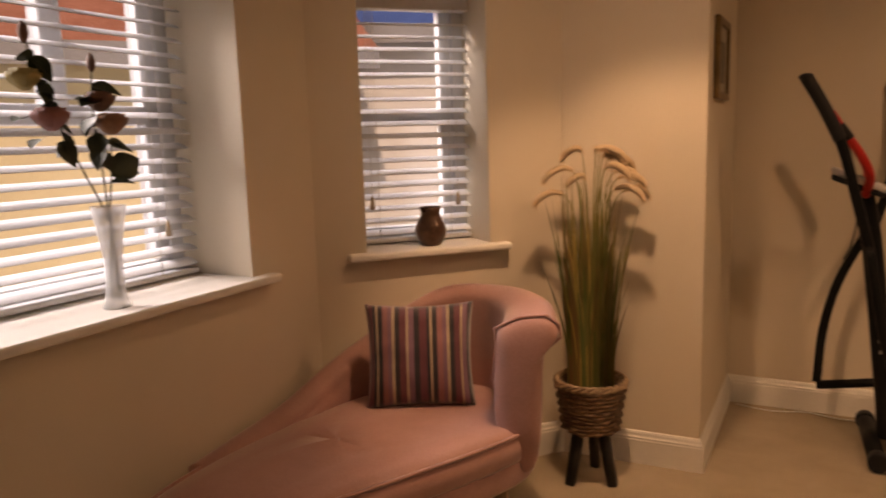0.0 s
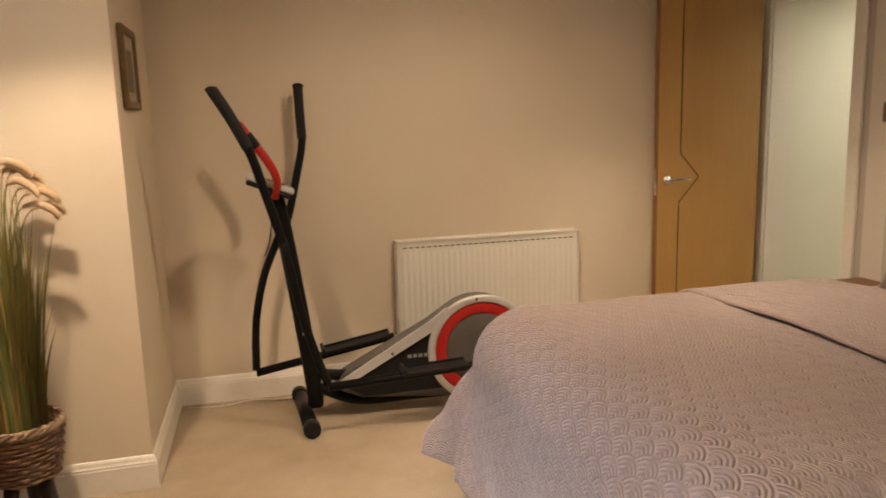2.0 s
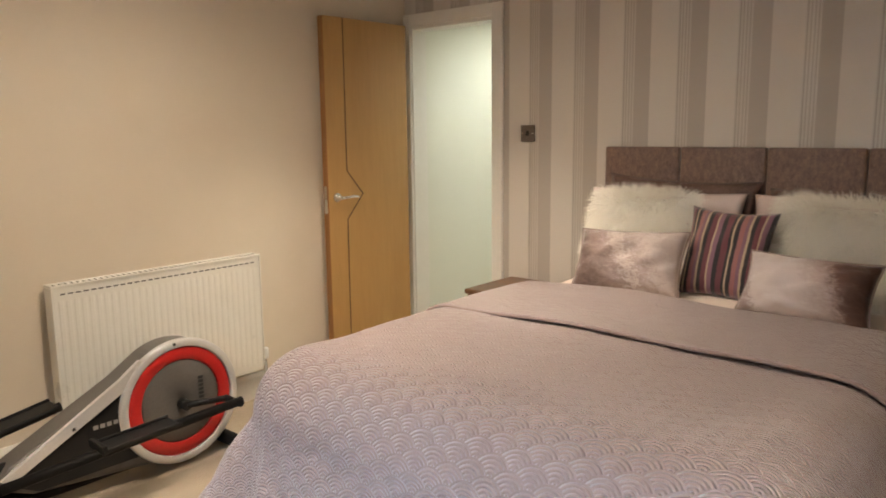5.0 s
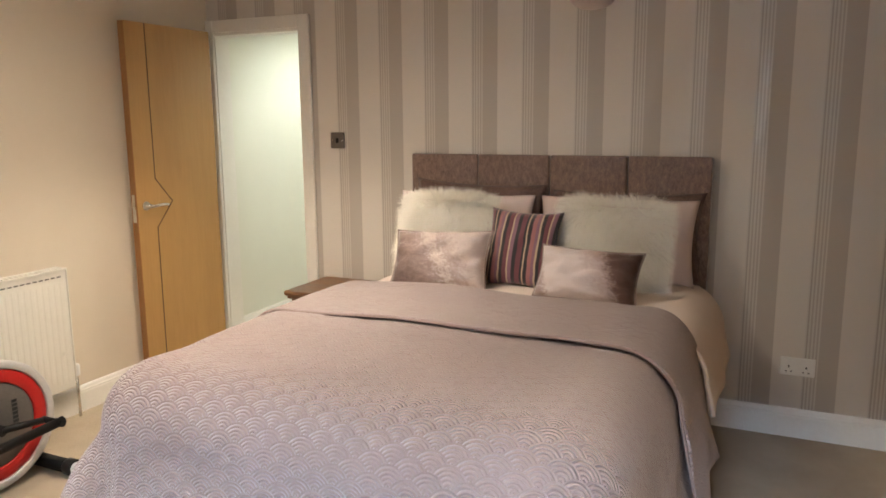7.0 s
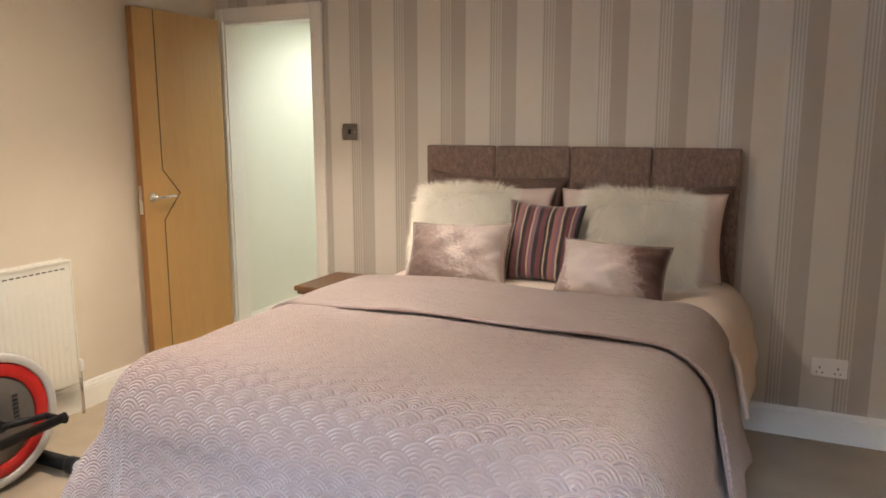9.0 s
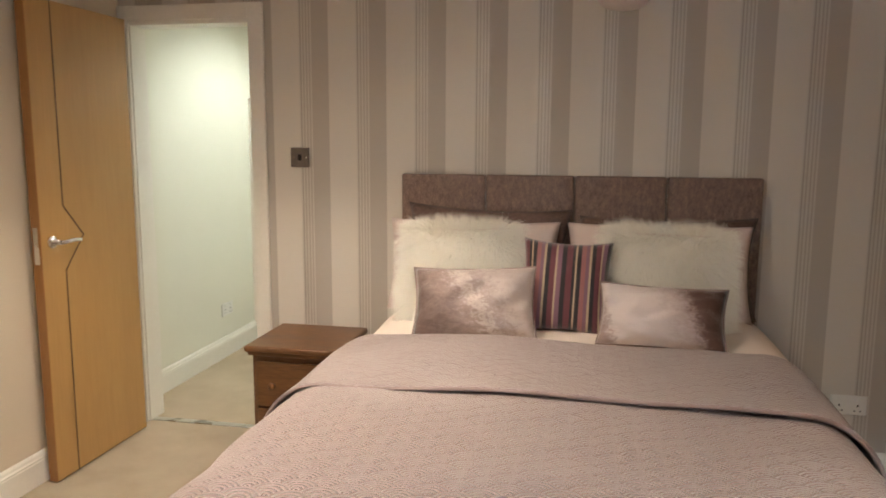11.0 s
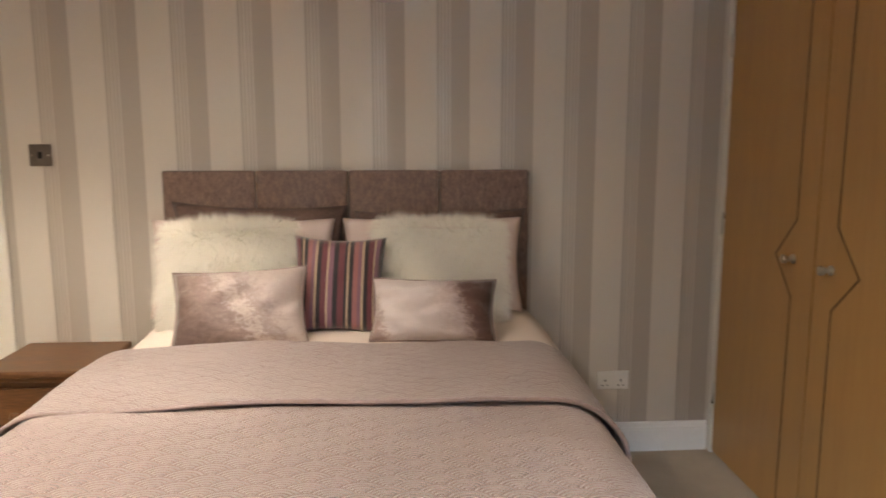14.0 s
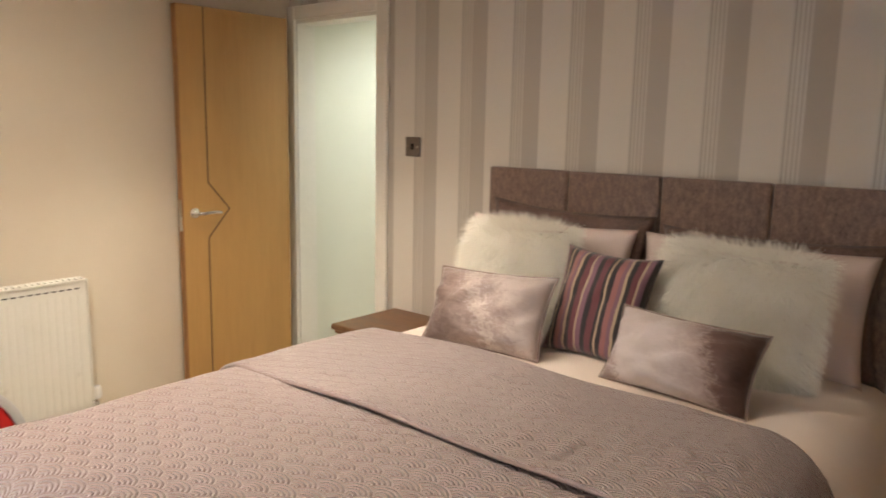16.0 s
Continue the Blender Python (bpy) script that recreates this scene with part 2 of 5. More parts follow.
ROOFBLUE = textured("deep blue", (0.03, 0.09, 0.30), (0.05, 0.13, 0.40), 0.6, 5, 30, 0.4, 0.02)
FASCIA = textured("grey fascia boards", (0.22, 0.23, 0.25), (0.30, 0.31, 0.33), 0.6, 3, 40, 0.2, 0.005)
YARD = textured("grey paving outside", (0.22, 0.21, 0.20), (0.32, 0.31, 0.29), 0.9, 2, 30, 0.4, 0.01)


def grass_material():
    m = material("dry grass blades", (0.2, 0.2, 0.05), 0.6)
    info, ramp = node(m, "NewGeometry"), node(m, "ValToRGB")
    els = ramp.color_ramp.elements
    els[0].color, els[1].color = (0.075, 0.11, 0.022, 1), (0.44, 0.31, 0.09, 1)
    for pos, col in ((0.3, (0.11, 0.14, 0.035, 1)), (0.55, (0.20, 0.175, 0.05, 1)), (0.8, (0.17, 0.09, 0.035, 1))):
        els.new(pos).color = col
    join(m, info.outputs["Random Per Island"], ramp.inputs["Fac"])
    join(m, ramp.outputs["Color"], bsdf(m).inputs["Base Color"])
    return m


GRASS = grass_material()


def calc(m, op, a, b=None, c=None):
    n = node(m, "Math")
    n.operation = op
    for i, v in enumerate((a, b, c)):
        if v is None:
            continue
        if isinstance(v, (int, float)):
            n.inputs[i].default_value = v
        else:
            join(m, v, n.inputs[i])
    return n.outputs[0]


def quilt_material():
    """Mauve satin coverlet quilted in overlapping fans of rings."""
    m = textured("quilted mauve satin", (0.325, 0.242, 0.230), (0.385, 0.294, 0.279), 0.48, 3.0, 200, 0.0, 0.001, Sheen_Weight=0.35, Sheen_Roughness=0.4)
    uv, split = node(m, "UVMap"), node(m, "SeparateXYZ")
    join(m, uv.outputs["UV"], split.inputs["Vector"])
    u, v = split.outputs["X"], split.outputs["Y"]
    big, rise = 0.051, 0.0255
    row = calc(m, "FLOOR", calc(m, "DIVIDE", v, rise))

    def ring(k):
        j = calc(m, "SUBTRACT", row, k)
        odd = calc(m, "FLOORED_MODULO", j, 2.0)
        side = calc(m, "ADD", u, calc(m, "MULTIPLY", odd, big))
        dx = calc(m, "SUBTRACT", calc(m, "FLOORED_MODULO", calc(m, "ADD", side, big), 2 * big), big)
        dv = calc(m, "SUBTRACT", v, calc(m, "MULTIPLY", j, rise))
        return calc(m, "SQRT", calc(m, "ADD", calc(m, "MULTIPLY", dx, dx), calc(m, "MULTIPLY", dv, dv)))

    a, b, c = ring(1.0), ring(0.0), ring(-1.0)
    in_a, in_b = calc(m, "LESS_THAN", a, big), calc(m, "LESS_THAN", b, big)
    bc = calc(m, "ADD", calc(m, "MULTIPLY", in_b, b), calc(m, "MULTIPLY", calc(m, "SUBTRACT", 1.0, in_b), c))
    d = calc(m, "ADD", calc(m, "MULTIPLY", in_a, a), calc(m, "MULTIPLY", calc(m, "SUBTRACT", 1.0, in_a), bc))
    wave = calc(m, "COSINE", calc(m, "MULTIPLY", d, 2 * math.pi * 5 / big))
    height = calc(m, "POWER", calc(m, "ADD", calc(m, "MULTIPLY", wave, 0.5), 0.5), 0.6)
    pucker = node(m, "TexNoise", Scale=16.0, Detail=3.0, Roughness=0.55)
    join(m, uv.outputs["UV"], pucker.inputs["Vector"])
    dome = calc(m, "MULTIPLY", calc(m, "SUBTRACT", 1.0, calc(m, "DIVIDE", d, big)), 1.8)
    height = calc(m, "ADD", calc(m, "ADD", calc(m, "MULTIPLY", height, 0.55), dome), calc(m, "MULTIPLY", pucker.outputs["Fac"], 1.6))
    relief = node(m, "Bump", Strength=1.0, Distance=0.0100)
    join(m, height, relief.inputs["Height"])
    join(m, relief.outputs["Normal"], bsdf(m).inputs["Normal"])
    return m


QUILT = quilt_material()
# quilt satin in a darker tone, imitating the shadow line at the fold
FOLDSHADE = textured("mauve satin fold edge with painted shade", (0.27, 0.197, 0.187), (0.33, 0.248, 0.236), 0.42, 9, 160, 0.15, 0.0008, Sheen_Weight=0.25)


def striped_material():
    """Cut-velvet cushion stripes in plum, black, cream and mauve."""
    m = material("striped cut velvet", (0.3, 0.1, 0.1), 0.7, 0.0, Sheen_Weight=0.4)
    uv, split, ramp = node(m, "UVMap"), node(m, "SeparateXYZ"), node(m, "ValToRGB")
    join(m, uv.outputs["UV"], split.inputs["Vector"])
    wrap = calc(m, "FRACT", calc(m, "MULTIPLY", split.outputs["X"], 2.0))
    black, plum, cream, mauve, rose = (0.016, 0.012, 0.016, 1), (0.13, 0.03, 0.042, 1), (0.46, 0.35, 0.24, 1), (0.20, 0.10, 0.14, 1), (0.30, 0.12, 0.12, 1)
    stops = [(0, plum), (0.13, black), (0.19, cream), (0.23, black), (0.32, rose), (0.42, mauve), (0.50, cream), (0.55, black), (0.64, plum), (0.76, cream), (0.80, mauve), (0.90, black)]
    ramp.color_ramp.interpolation = "CONSTANT"
    els = ramp.color_ramp.elements
    els.remove(els[1])
    els[0].position, els[0].color = stops[0]
    for pos, col in stops[1:]:
        els.new(pos).color = col
    join(m, wrap, ramp.inputs["Fac"])
    join(m, ramp.outputs["Color"], bsdf(m).inputs["Base Color"])
    nap = node(m, "TexNoise", Scale=160.0, Detail=3.0)
    relief = node(m, "Bump", Strength=0.3, Distance=0.002)
    join(m, nap.outputs["Fac"], relief.inputs["Height"])
    join(m, relief.outputs["Normal"], bsdf(m).inputs["Normal"])
    return m


STRIPED = striped_material()


def painted_sheen_material(name, stops, bruise=0.55, tilt=0.18):
    """Crushed velvet with sheen and shaded ends painted in by a colour ramp, and bruised patches."""
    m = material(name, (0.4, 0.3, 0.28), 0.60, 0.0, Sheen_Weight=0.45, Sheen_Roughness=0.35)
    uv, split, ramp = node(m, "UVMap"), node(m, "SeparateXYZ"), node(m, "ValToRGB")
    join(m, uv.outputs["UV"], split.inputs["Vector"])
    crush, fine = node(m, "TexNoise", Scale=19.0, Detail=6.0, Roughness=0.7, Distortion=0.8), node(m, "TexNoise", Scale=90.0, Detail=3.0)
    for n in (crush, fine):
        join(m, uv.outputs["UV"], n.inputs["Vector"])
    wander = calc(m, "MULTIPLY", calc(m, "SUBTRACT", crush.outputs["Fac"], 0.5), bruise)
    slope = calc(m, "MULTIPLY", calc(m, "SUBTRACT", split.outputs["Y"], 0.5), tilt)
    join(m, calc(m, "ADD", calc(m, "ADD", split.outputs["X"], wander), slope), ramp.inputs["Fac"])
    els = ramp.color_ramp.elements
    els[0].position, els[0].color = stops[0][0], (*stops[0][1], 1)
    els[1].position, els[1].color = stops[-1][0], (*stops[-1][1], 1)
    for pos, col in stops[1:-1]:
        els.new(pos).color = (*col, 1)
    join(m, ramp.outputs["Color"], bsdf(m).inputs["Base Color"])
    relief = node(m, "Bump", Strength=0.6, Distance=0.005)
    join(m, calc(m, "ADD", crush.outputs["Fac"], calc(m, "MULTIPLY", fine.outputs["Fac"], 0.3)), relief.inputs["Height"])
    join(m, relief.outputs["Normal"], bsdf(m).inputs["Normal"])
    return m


# pale stops imitate sheen on the pile, dark stops the ends turned from light
SHEENMAUVE = painted_sheen_material("mauve crushed velvet", [(0.0, (0.13, 0.085, 0.075)), (0.20, (0.21, 0.147, 0.13)), (0.40, (0.31, 0.23, 0.21)), (0.52, (0.56, 0.48, 0.45)), (0.60, (0.35, 0.27, 0.248)), (0.78, (0.52, 0.44, 0.415)), (1.0, (0.46, 0.385, 0.36))], 0.62, 0.35)
SHEENBROWN = painted_sheen_material("mauve velvet with painted shaded end", [(0.0, (0.36, 0.27, 0.25)), (0.08, (0.62, 0.545, 0.535)), (0.48, (0.58, 0.50, 0.485)), (0.68, (0.40, 0.31, 0.29)), (0.78, (0.13, 0.07, 0.058)), (1.0, (0.06, 0.029, 0.022))], 0.28, 0.22)

# ---- building tools ----
def mesh_object(name, bm, mat, parent=None, label="", smooth=False):
    data = bpy.data.meshes.new(name)
    bm.normal_update()
    bm.to_mesh(data)
    bm.free()
    if smooth:
        for p in data.polygons:
            p.use_smooth = True
    for m in (mat if isinstance(mat, (list, tuple)) else [mat]):
        data.materials.append(m)
    ob = new(name, data)
    if parent is not None:
        ob.parent = parent
    if label:
        ob["label"] = label
    return ob


def part(name, bm, mat, parent, label="", smooth=False):
    return mesh_object(name, bm, mat, parent, label, smooth)


def thing(name, m, label, category, group="", kind=""):
    ob = new(name)
    ob.matrix_world = m
    return tagged(ob, label, category, group, kind)


def box(bm, lo, hi, bevel=0.0, segments=2, m=None):
    """A box between two corners, its edges rounded."""
    c = [(a + b) / 2 for a, b in zip(lo, hi)]
    s = [max(1e-4, b - a) for a, b in zip(lo, hi)]
    made = bmesh.ops.create_cube(bm, size=1, matrix=Matrix.Translation(c) @ Matrix.Diagonal((*s, 1)))
    verts = made["verts"]
    if bevel:
        edges = list({e for v in verts for e in v.link_edges})
        out = bmesh.ops.bevel(bm, geom=edges, offset=min(bevel, min(s) * 0.49), segments=segments, affect="EDGES", profile=0.5)
        verts = list({v for f in out["faces"] for v in f.verts} | {v for v in verts if v.is_valid})
    if m is not None:
        bmesh.ops.transform(bm, matrix=m, verts=verts)
    return verts


def bm_box(lo, hi, bevel=0.0, segments=2, m=None):
    bm = bmesh.new()
    box(bm, lo, hi, bevel, segments, m)
    return bm


def tube(bm, points, radius, sides=10, closed=False, flat=1.0, caps=True):
    """A round bar along points; radius may be a list; flat squashes it sideways."""
    pts = [Vector(p) for p in points]
    n = len(pts)
    radii = radius if isinstance(radius, (list, tuple)) else [radius] * n
    rings, up = [], None
    for i, p in enumerate(pts):
        a = pts[(i - 1) % n] if closed or i else pts[0]
        b = pts[(i + 1) % n] if closed or i < n - 1 else pts[-1]
        d = (b - a).normalized()
        if up is None:
            up = d.orthogonal().normalized()
        up = (up - d * up.dot(d)).normalized()
        side = d.cross(up)
        rings.append([bm.verts.new(p + (up * math.cos(k) + side * flat * math.sin(k)) * radii[i])
                      for k in (2 * math.pi * j / sides for j in range(sides))])
    for i in range(n if closed else n - 1):
        r, s = rings[i], rings[(i + 1) % n]
        for j in range(sides):
            f = bm.faces.new((r[j], r[(j + 1) % sides], s[(j + 1) % sides], s[j]))
            f.smooth = True
    if caps and not closed:
        bm.faces.new(rings[0][::-1])
        bm.faces.new(rings[-1])
    return rings


def lathe(bm, profile, sides=24, m=None, cap=True):
    """Turns (radius, height) pairs round the z axis."""
    rings = []
    for r, z in profile:
        rings.append([bm.verts.new((r * math.cos(k), r * math.sin(k), z)) for k in (2 * math.pi * j / sides for j in range(sides))])
    for r, s in zip(rings, rings[1:]):
        for j in range(sides):
            f = bm.faces.new((r[j], r[(j + 1) % sides], s[(j + 1) % sides], s[j]))
            f.smooth = True
    if cap:
        bm.faces.new(rings[0][::-1])
        bm.faces.new(rings[-1])
    if m is not None:
        bmesh.ops.transform(bm, matrix=m, verts=[v for ring in rings for v in ring])


def extrude_outline(bm, outline, depth, m=None, bevel=0.0):
    """A flat outline in x and y, thickened along z."""
    low = [bm.verts.new((x, y, 0)) for x, y in outline]
    high = [bm.verts.new((x, y, depth)) for x, y in outline]
    n = len(outline)
    bm.faces.new(low[::-1])
    top = bm.faces.new(high)
    for i in range(n):
        bm.faces.new((low[i], low[(i + 1) % n], high[(i + 1) % n], high[i]))
    if m is not None:
        bmesh.ops.transform(bm, matrix=m, verts=low + high)
    return top


def smooth_line(points, steps=8):
    """A rounded curve through points."""
    pts = [Vector(p) for p in points]
    out = []
    for i in range(len(pts) - 1):
        p0, p1, p2, p3 = pts[max(i - 1, 0)], pts[i], pts[i + 1], pts[min(i + 2, len(pts) - 1)]
        for k in range(steps):
            t = k / steps
            out.append(0.5 * ((2 * p1) + (p2 - p0) * t + (2 * p0 - 5 * p1 + 4 * p2 - p3) * t * t + (3 * p1 - p0 - 3 * p2 + p3) * t ** 3))
    return out + [pts[-1]]


def fix(bm):
    bmesh.ops.recalc_face_normals(bm, faces=bm.faces[:])
    return bm


# ---- the room ----
# corners of the floor, clockwise from the corner by the door
NE, NW, P1, P2 = (0, 0), (-3.312, 0), (-3.312, -0.872), (-3.865, -0.885)
P3, SW, S2, S1, SE = (-4.545, -1.635), (-4.545, -4.9), (-2.25, -4.9), (-2.25, -3.79), (0, -3.79)
H = CEILING


def wall(name, a, b, thick, mat, openings=(), label="", over_a=0.0, over_b=0.0, high=None):
    """A wall from a to b with the room on its right hand; openings are (from, to, low, high) along it."""
    a, b = Vector((*a, 0)), Vector((*b, 0))
    d = (b - a).normalized()
    length = (b - a).length
    top = high or H
    us = sorted({-over_a, length + over_b, *(v for o in openings for v in o[:2])})
    zs = sorted({-0.1, top + 0.0, *(v for o in openings for v in o[2:4])})
    bm = bmesh.new()
    for u0, u1 in zip(us, us[1:]):
        for z0, z1 in zip(zs, zs[1:]):
            if any(o[0] <= u0 + 1e-5 and u1 <= o[1] + 1e-5 and o[2] <= z0 + 1e-5 and z1 <= o[3] + 1e-5 for o in openings):
                continue
            box(bm, (u0, 0, z0), (u1, thick, z1))
    bmesh.ops.remove_doubles(bm, verts=bm.verts[:], dist=1e-5)
    ob = mesh_object(name, bm, mat)
    ob.matrix_world = Matrix.Translation(a) @ Matrix.Rotation(math.atan2(d.y, d.x), 4, "Z")
    return tagged(ob, label, "wall", kind="structure")


BASE = [(0, 0), (0.018, 0), (0.018, 0.098), (0.0160, 0.103), (0.0165, 0.109), (0.012, 0.116), (0.010, 0.126), (0.006, 0.133), (0, 0.135)]


def baseboard(a, b, mat=None, mitre_a=0.0, mitre_b=0.0):
    """A moulded skirting along a to b, the room on its right hand."""
    a, b = Vector((*a, 0)), Vector((*b, 0))
    d = (b - a).normalized()
    n = Vector((d.y, -d.x, 0))
    bm = bmesh.new()
    ends = []
    for p, mit in ((a, mitre_a), (b, -mitre_b)):
        ends.append([bm.verts.new(p + n * (o + 0.001) + d * (o * mit) + Vector((0, 0, z))) for o, z in BASE])
    k = len(BASE)
    for i in range(k - 1):
        bm.faces.new((ends[0][i], ends[1][i], ends[1][i + 1], ends[0][i + 1]))
    bm.faces.new(ends[0])
    bm.faces.new(ends[1][::-1])
    return tagged(mesh_object("baseboard", fix(bm), mat or GLOSS), "white gloss moulded skirting board along the wall", "baseboard", kind="structure")


# window openings, along their walls
wall_w = wall("wall_west", SW, P3, 0.36, CREAM, [(1.45, 2.925, 0.883, 1.90)], "cream painted bay wall with a deep window opening", 0.3, 0.12)
wall_bay = wall("wall_bay", P3, P2, 0.3, CREAM, [(0.19, 0.69, 0.895, 1.90)], "cream painted angled bay wall with a narrow window", 0.0, 0.0)
wall_pier = wall("wall_pier", P2, P1, 0.30, CREAM, (), "cream painted pier between the bay and the recess", 0.0, -0.002)
wall_return = wall("wall_return", (P1[0], P1[1] + 0.0), NW, 0.30, CREAM, (), "cream painted side of the recess", 0.0, 0.1)
wall_n = wall("wall_north", NW, NE, 0.13, CREAM, (), "cream painted bedroom wall behind the radiator", 0.0, 0.0)
# the papered wall, its doorway at the start
wall_e = wall("wall_east", NE, SE, 0.12, WALLPAPER, [(0.055, 0.67, -0.1, 1.985)], "striped taupe and silver wallpapered wall behind the bed", 0.12, 0.3)
wall_s = wall("wall_wardrobe", SE, S1, 0.12, CREAM, [(0.045, 1.545, -0.1, 2.03)], "cream painted wall round the built-in wardrobe", 0.0, 0.0)
wall_s2 = wall("wall_nib", S1, S2, 0.12, CREAM, (), "cream painted wall", -0.12, 0.12)
wall_s3 = wall("wall_south", S2, SW, 0.12, CREAM, (), "cream painted wall", 0.0, 0.3)

bm = bmesh.new()
box(bm, (-5.2, -5.3, -0.12), (3.2, 1.5, 0.0))
floor = tagged(mesh_object("floor", bm, CARPET), "beige cut-pile fitted carpet", "carpet", kind="structure")
bm = bmesh.new()
box(bm, (-4.95, -5.3, H), (3.2, -0.75, H + 0.12))
box(bm, (-3.65, -0.75, H), (3.2, 1.5, H + 0.12))
ceiling = tagged(mesh_object("ceiling", bm, CEIL), "white painted ceiling", "ceiling", kind="structure")

# hall beyond the doorway
HALL_N = 0.125
wall_h1 = wall("wall_hall_side", (0.12, HALL_N), (1.75, HALL_N), 0.1, HALLWALL, (), "pale painted hall wall", 0.0, 0.1)
wall_h2 = wall("wall_hall_end", (1.75, HALL_N), (1.75, -1.6), 0.1, HALLWALL, (), "pale painted hall end wall", 0.0, 0.1)
wall_h3 = wall("wall_hall_back", (1.75, -1.6), (0.12, -1.6), 0.1, HALLWALL, (), "pale painted hall wall", 0.0, 0.0)
baseboard((0.12, HALL_N), (1.75, HALL_N))
baseboard((1.75, HALL_N), (1.75, -1.6))

baseboard(NW, (-0.02, 0))
baseboard((0, -0.745), (0, -3.772))
baseboard(P2, P1, mitre_b=-1)
baseboard(P1, NW, mitre_a=-1)
baseboard(P3, P2)
baseboard((SW[0], SW[1]), P3)
baseboard((-1.61, S1[1]), S1)

# ---- windows, doors and fixed things ----
def window(name, m, width, low, high, depth, bars, label):
    """A plastic window at the outer side of a wall's opening; m has x along the wall and y outwards."""
    top = thing(name, m, label, "window", kind="structure")
    y0, y1 = depth, depth + 0.06
    frame_w = 0.055
    for lo, hi in (((0, y0, low), (frame_w, y1, high)), ((width - frame_w, y0, low), (width, y1, high)),
                   ((frame_w, y0, low), (width - frame_w, y1, low + frame_w)), ((frame_w, y0, high - frame_w), (width - frame_w, y1, high))):
        part("window_frame", bm_box(lo, hi, 0.006), PVC, top)
    for lo, hi in bars:
        part("window_bar", bm_box((lo[0], y0 + 0.004, lo[1]), (hi[0], y1 - 0.004, hi[1]), 0.006), PVC, top)
    pane = part("pane", bm_box((frame_w - 0.01, y0 + 0.026, low + frame_w - 0.01), (width - frame_w + 0.01, y0 + 0.032, high - frame_w + 0.01)), GLASS, top)
    pane.visible_shadow = False
    return top


def sill(name, m, width, z, depth, ends, label):
    bm = bm_box((-ends[0], -0.052, z - 0.027), (width + ends[1], 0.004, z + 0.001), 0.010, 3)
    box(bm, (0.002, -0.012, z - 0.028), (width - 0.002, depth, z), 0.0)
    ob = mesh_object(name, bm, GLOSS)
    ob.matrix_world = m
    return tagged(ob, label, "window sill", kind="structure")


def blind(m, width, low, high, y, tilt, cords, label):
    """A venetian blind: head rail, slats, ladder cords, bottom rail, tassels."""
    top = thing("venetian_blind", m, label, "blind", "bay window blinds")
    part("head_rail", bm_box((0.006, y - 0.03, high - 0.075), (width - 0.006, y + 0.03, high - 0.002), 0.005), SLAT, top)
    part("bottom_rail", bm_box((0.008, y - 0.026, low + 0.006), (width - 0.008, y + 0.026, low + 0.024), 0.006), SLAT, top)
    bm = bmesh.new()
    n = 6
    rows = []
    for i in range(n + 1):
        s = i / n - 0.5
        rows.append((s * 0.05, -0.003 * (2 * s) ** 2))
    for zoff in (0.0, -0.0028):
        for x in (0.010, width - 0.010):
            rows_v = [bm.verts.new((x, a, b + zoff)) for a, b in rows]
    bm.verts.ensure_lookup_table()
    v = bm.verts
    for i in range(n):
        k = n + 1
        bm.faces.new((v[i], v[i + 1], v[k + i + 1], v[k + i]))
        bm.faces.new((v[2 * k + i], v[3 * k + i], v[3 * k + i + 1], v[2 * k + i + 1]))
    k = n + 1
    bm.faces.new((v[0], v[k], v[3 * k], v[2 * k]))
    bm.faces.new((v[n], v[2 * k + n], v[3 * k + n], v[k + n]))
    fix(bm)
    first = part("slat", bm, SLAT, top)
    count = int((high - 0.09 - low - 0.03) / 0.0475)
    for i in range(count):
        s = first if i == 0 else new("slat", first.data)
        s.parent = top
        s.matrix_local = pose(0, y, low + 0.05 + i * 0.0475, tilt + 3.5 * math.sin(i * 5.1), 0, 0.25 * math.sin(i * 3.3))
    for cx in cords:
        for dy in (-0.026, 0.026):
            bm = bmesh.new()
            tube(bm, [(cx, y + dy, low + 0.02), (cx, y + dy, high - 0.05)], 0.0012, 5)
            part("ladder_cord", bm, CORD, top)
    for cx in (cords[0] - 0.03, cords[-1] + 0.03):
        bm = bmesh.new()
        tube(bm, [(cx, y - 0.034, low + 0.19), (cx, y - 0.034, high - 0.06)], 0.0012, 5)
        cord = part("pull_cord", bm, CORD, top)
        bm = bmesh.new()
        lathe(bm, [(0.003, 0.05), (0.006, 0.04), (0.009, 0.015), (0.010, 0.0), (0.004, -0.003)], 10, pose(cx, y - 0.034, low + 0.145))
        part("tassel", bm, TASSEL, cord)
    return top


M_W1 = wall_w.matrix_world @ pose(1.45, 0, 0)
M_W2 = wall_bay.matrix_world @ pose(0.19, 0, 0)
W1W, W2W = 1.475, 0.50
sill("window_sill", M_W1, W1W, 0.908, 0.305, (0.05, 0.09), "white painted window sill in the bay")
sill("window_sill", M_W2, W2W, 0.92, 0.25, (0.075, 0.075), "white painted sill under the narrow bay window")
window("window_1", M_W1, W1W, 0.913, 1.90, 0.292, [((1.03, 1.42), (1.10, 1.845)), ((0.055, 1.40), (1.42, 1.46)), ((1.36, 0.98), (1.42, 1.845))], "white plastic casement window in the bay")
window("window_2", M_W2, W2W, 0.925, 1.90, 0.235, [((0.055, 1.395), (0.445, 1.45)), ((0.395, 0.98), (0.445, 1.845))], "white plastic narrow casement window in the bay")
blind(M_W1, W1W, 0.908, 1.90, 0.245, 21, (0.16, 0.74, 1.31), "white wooden venetian blind with open slats")
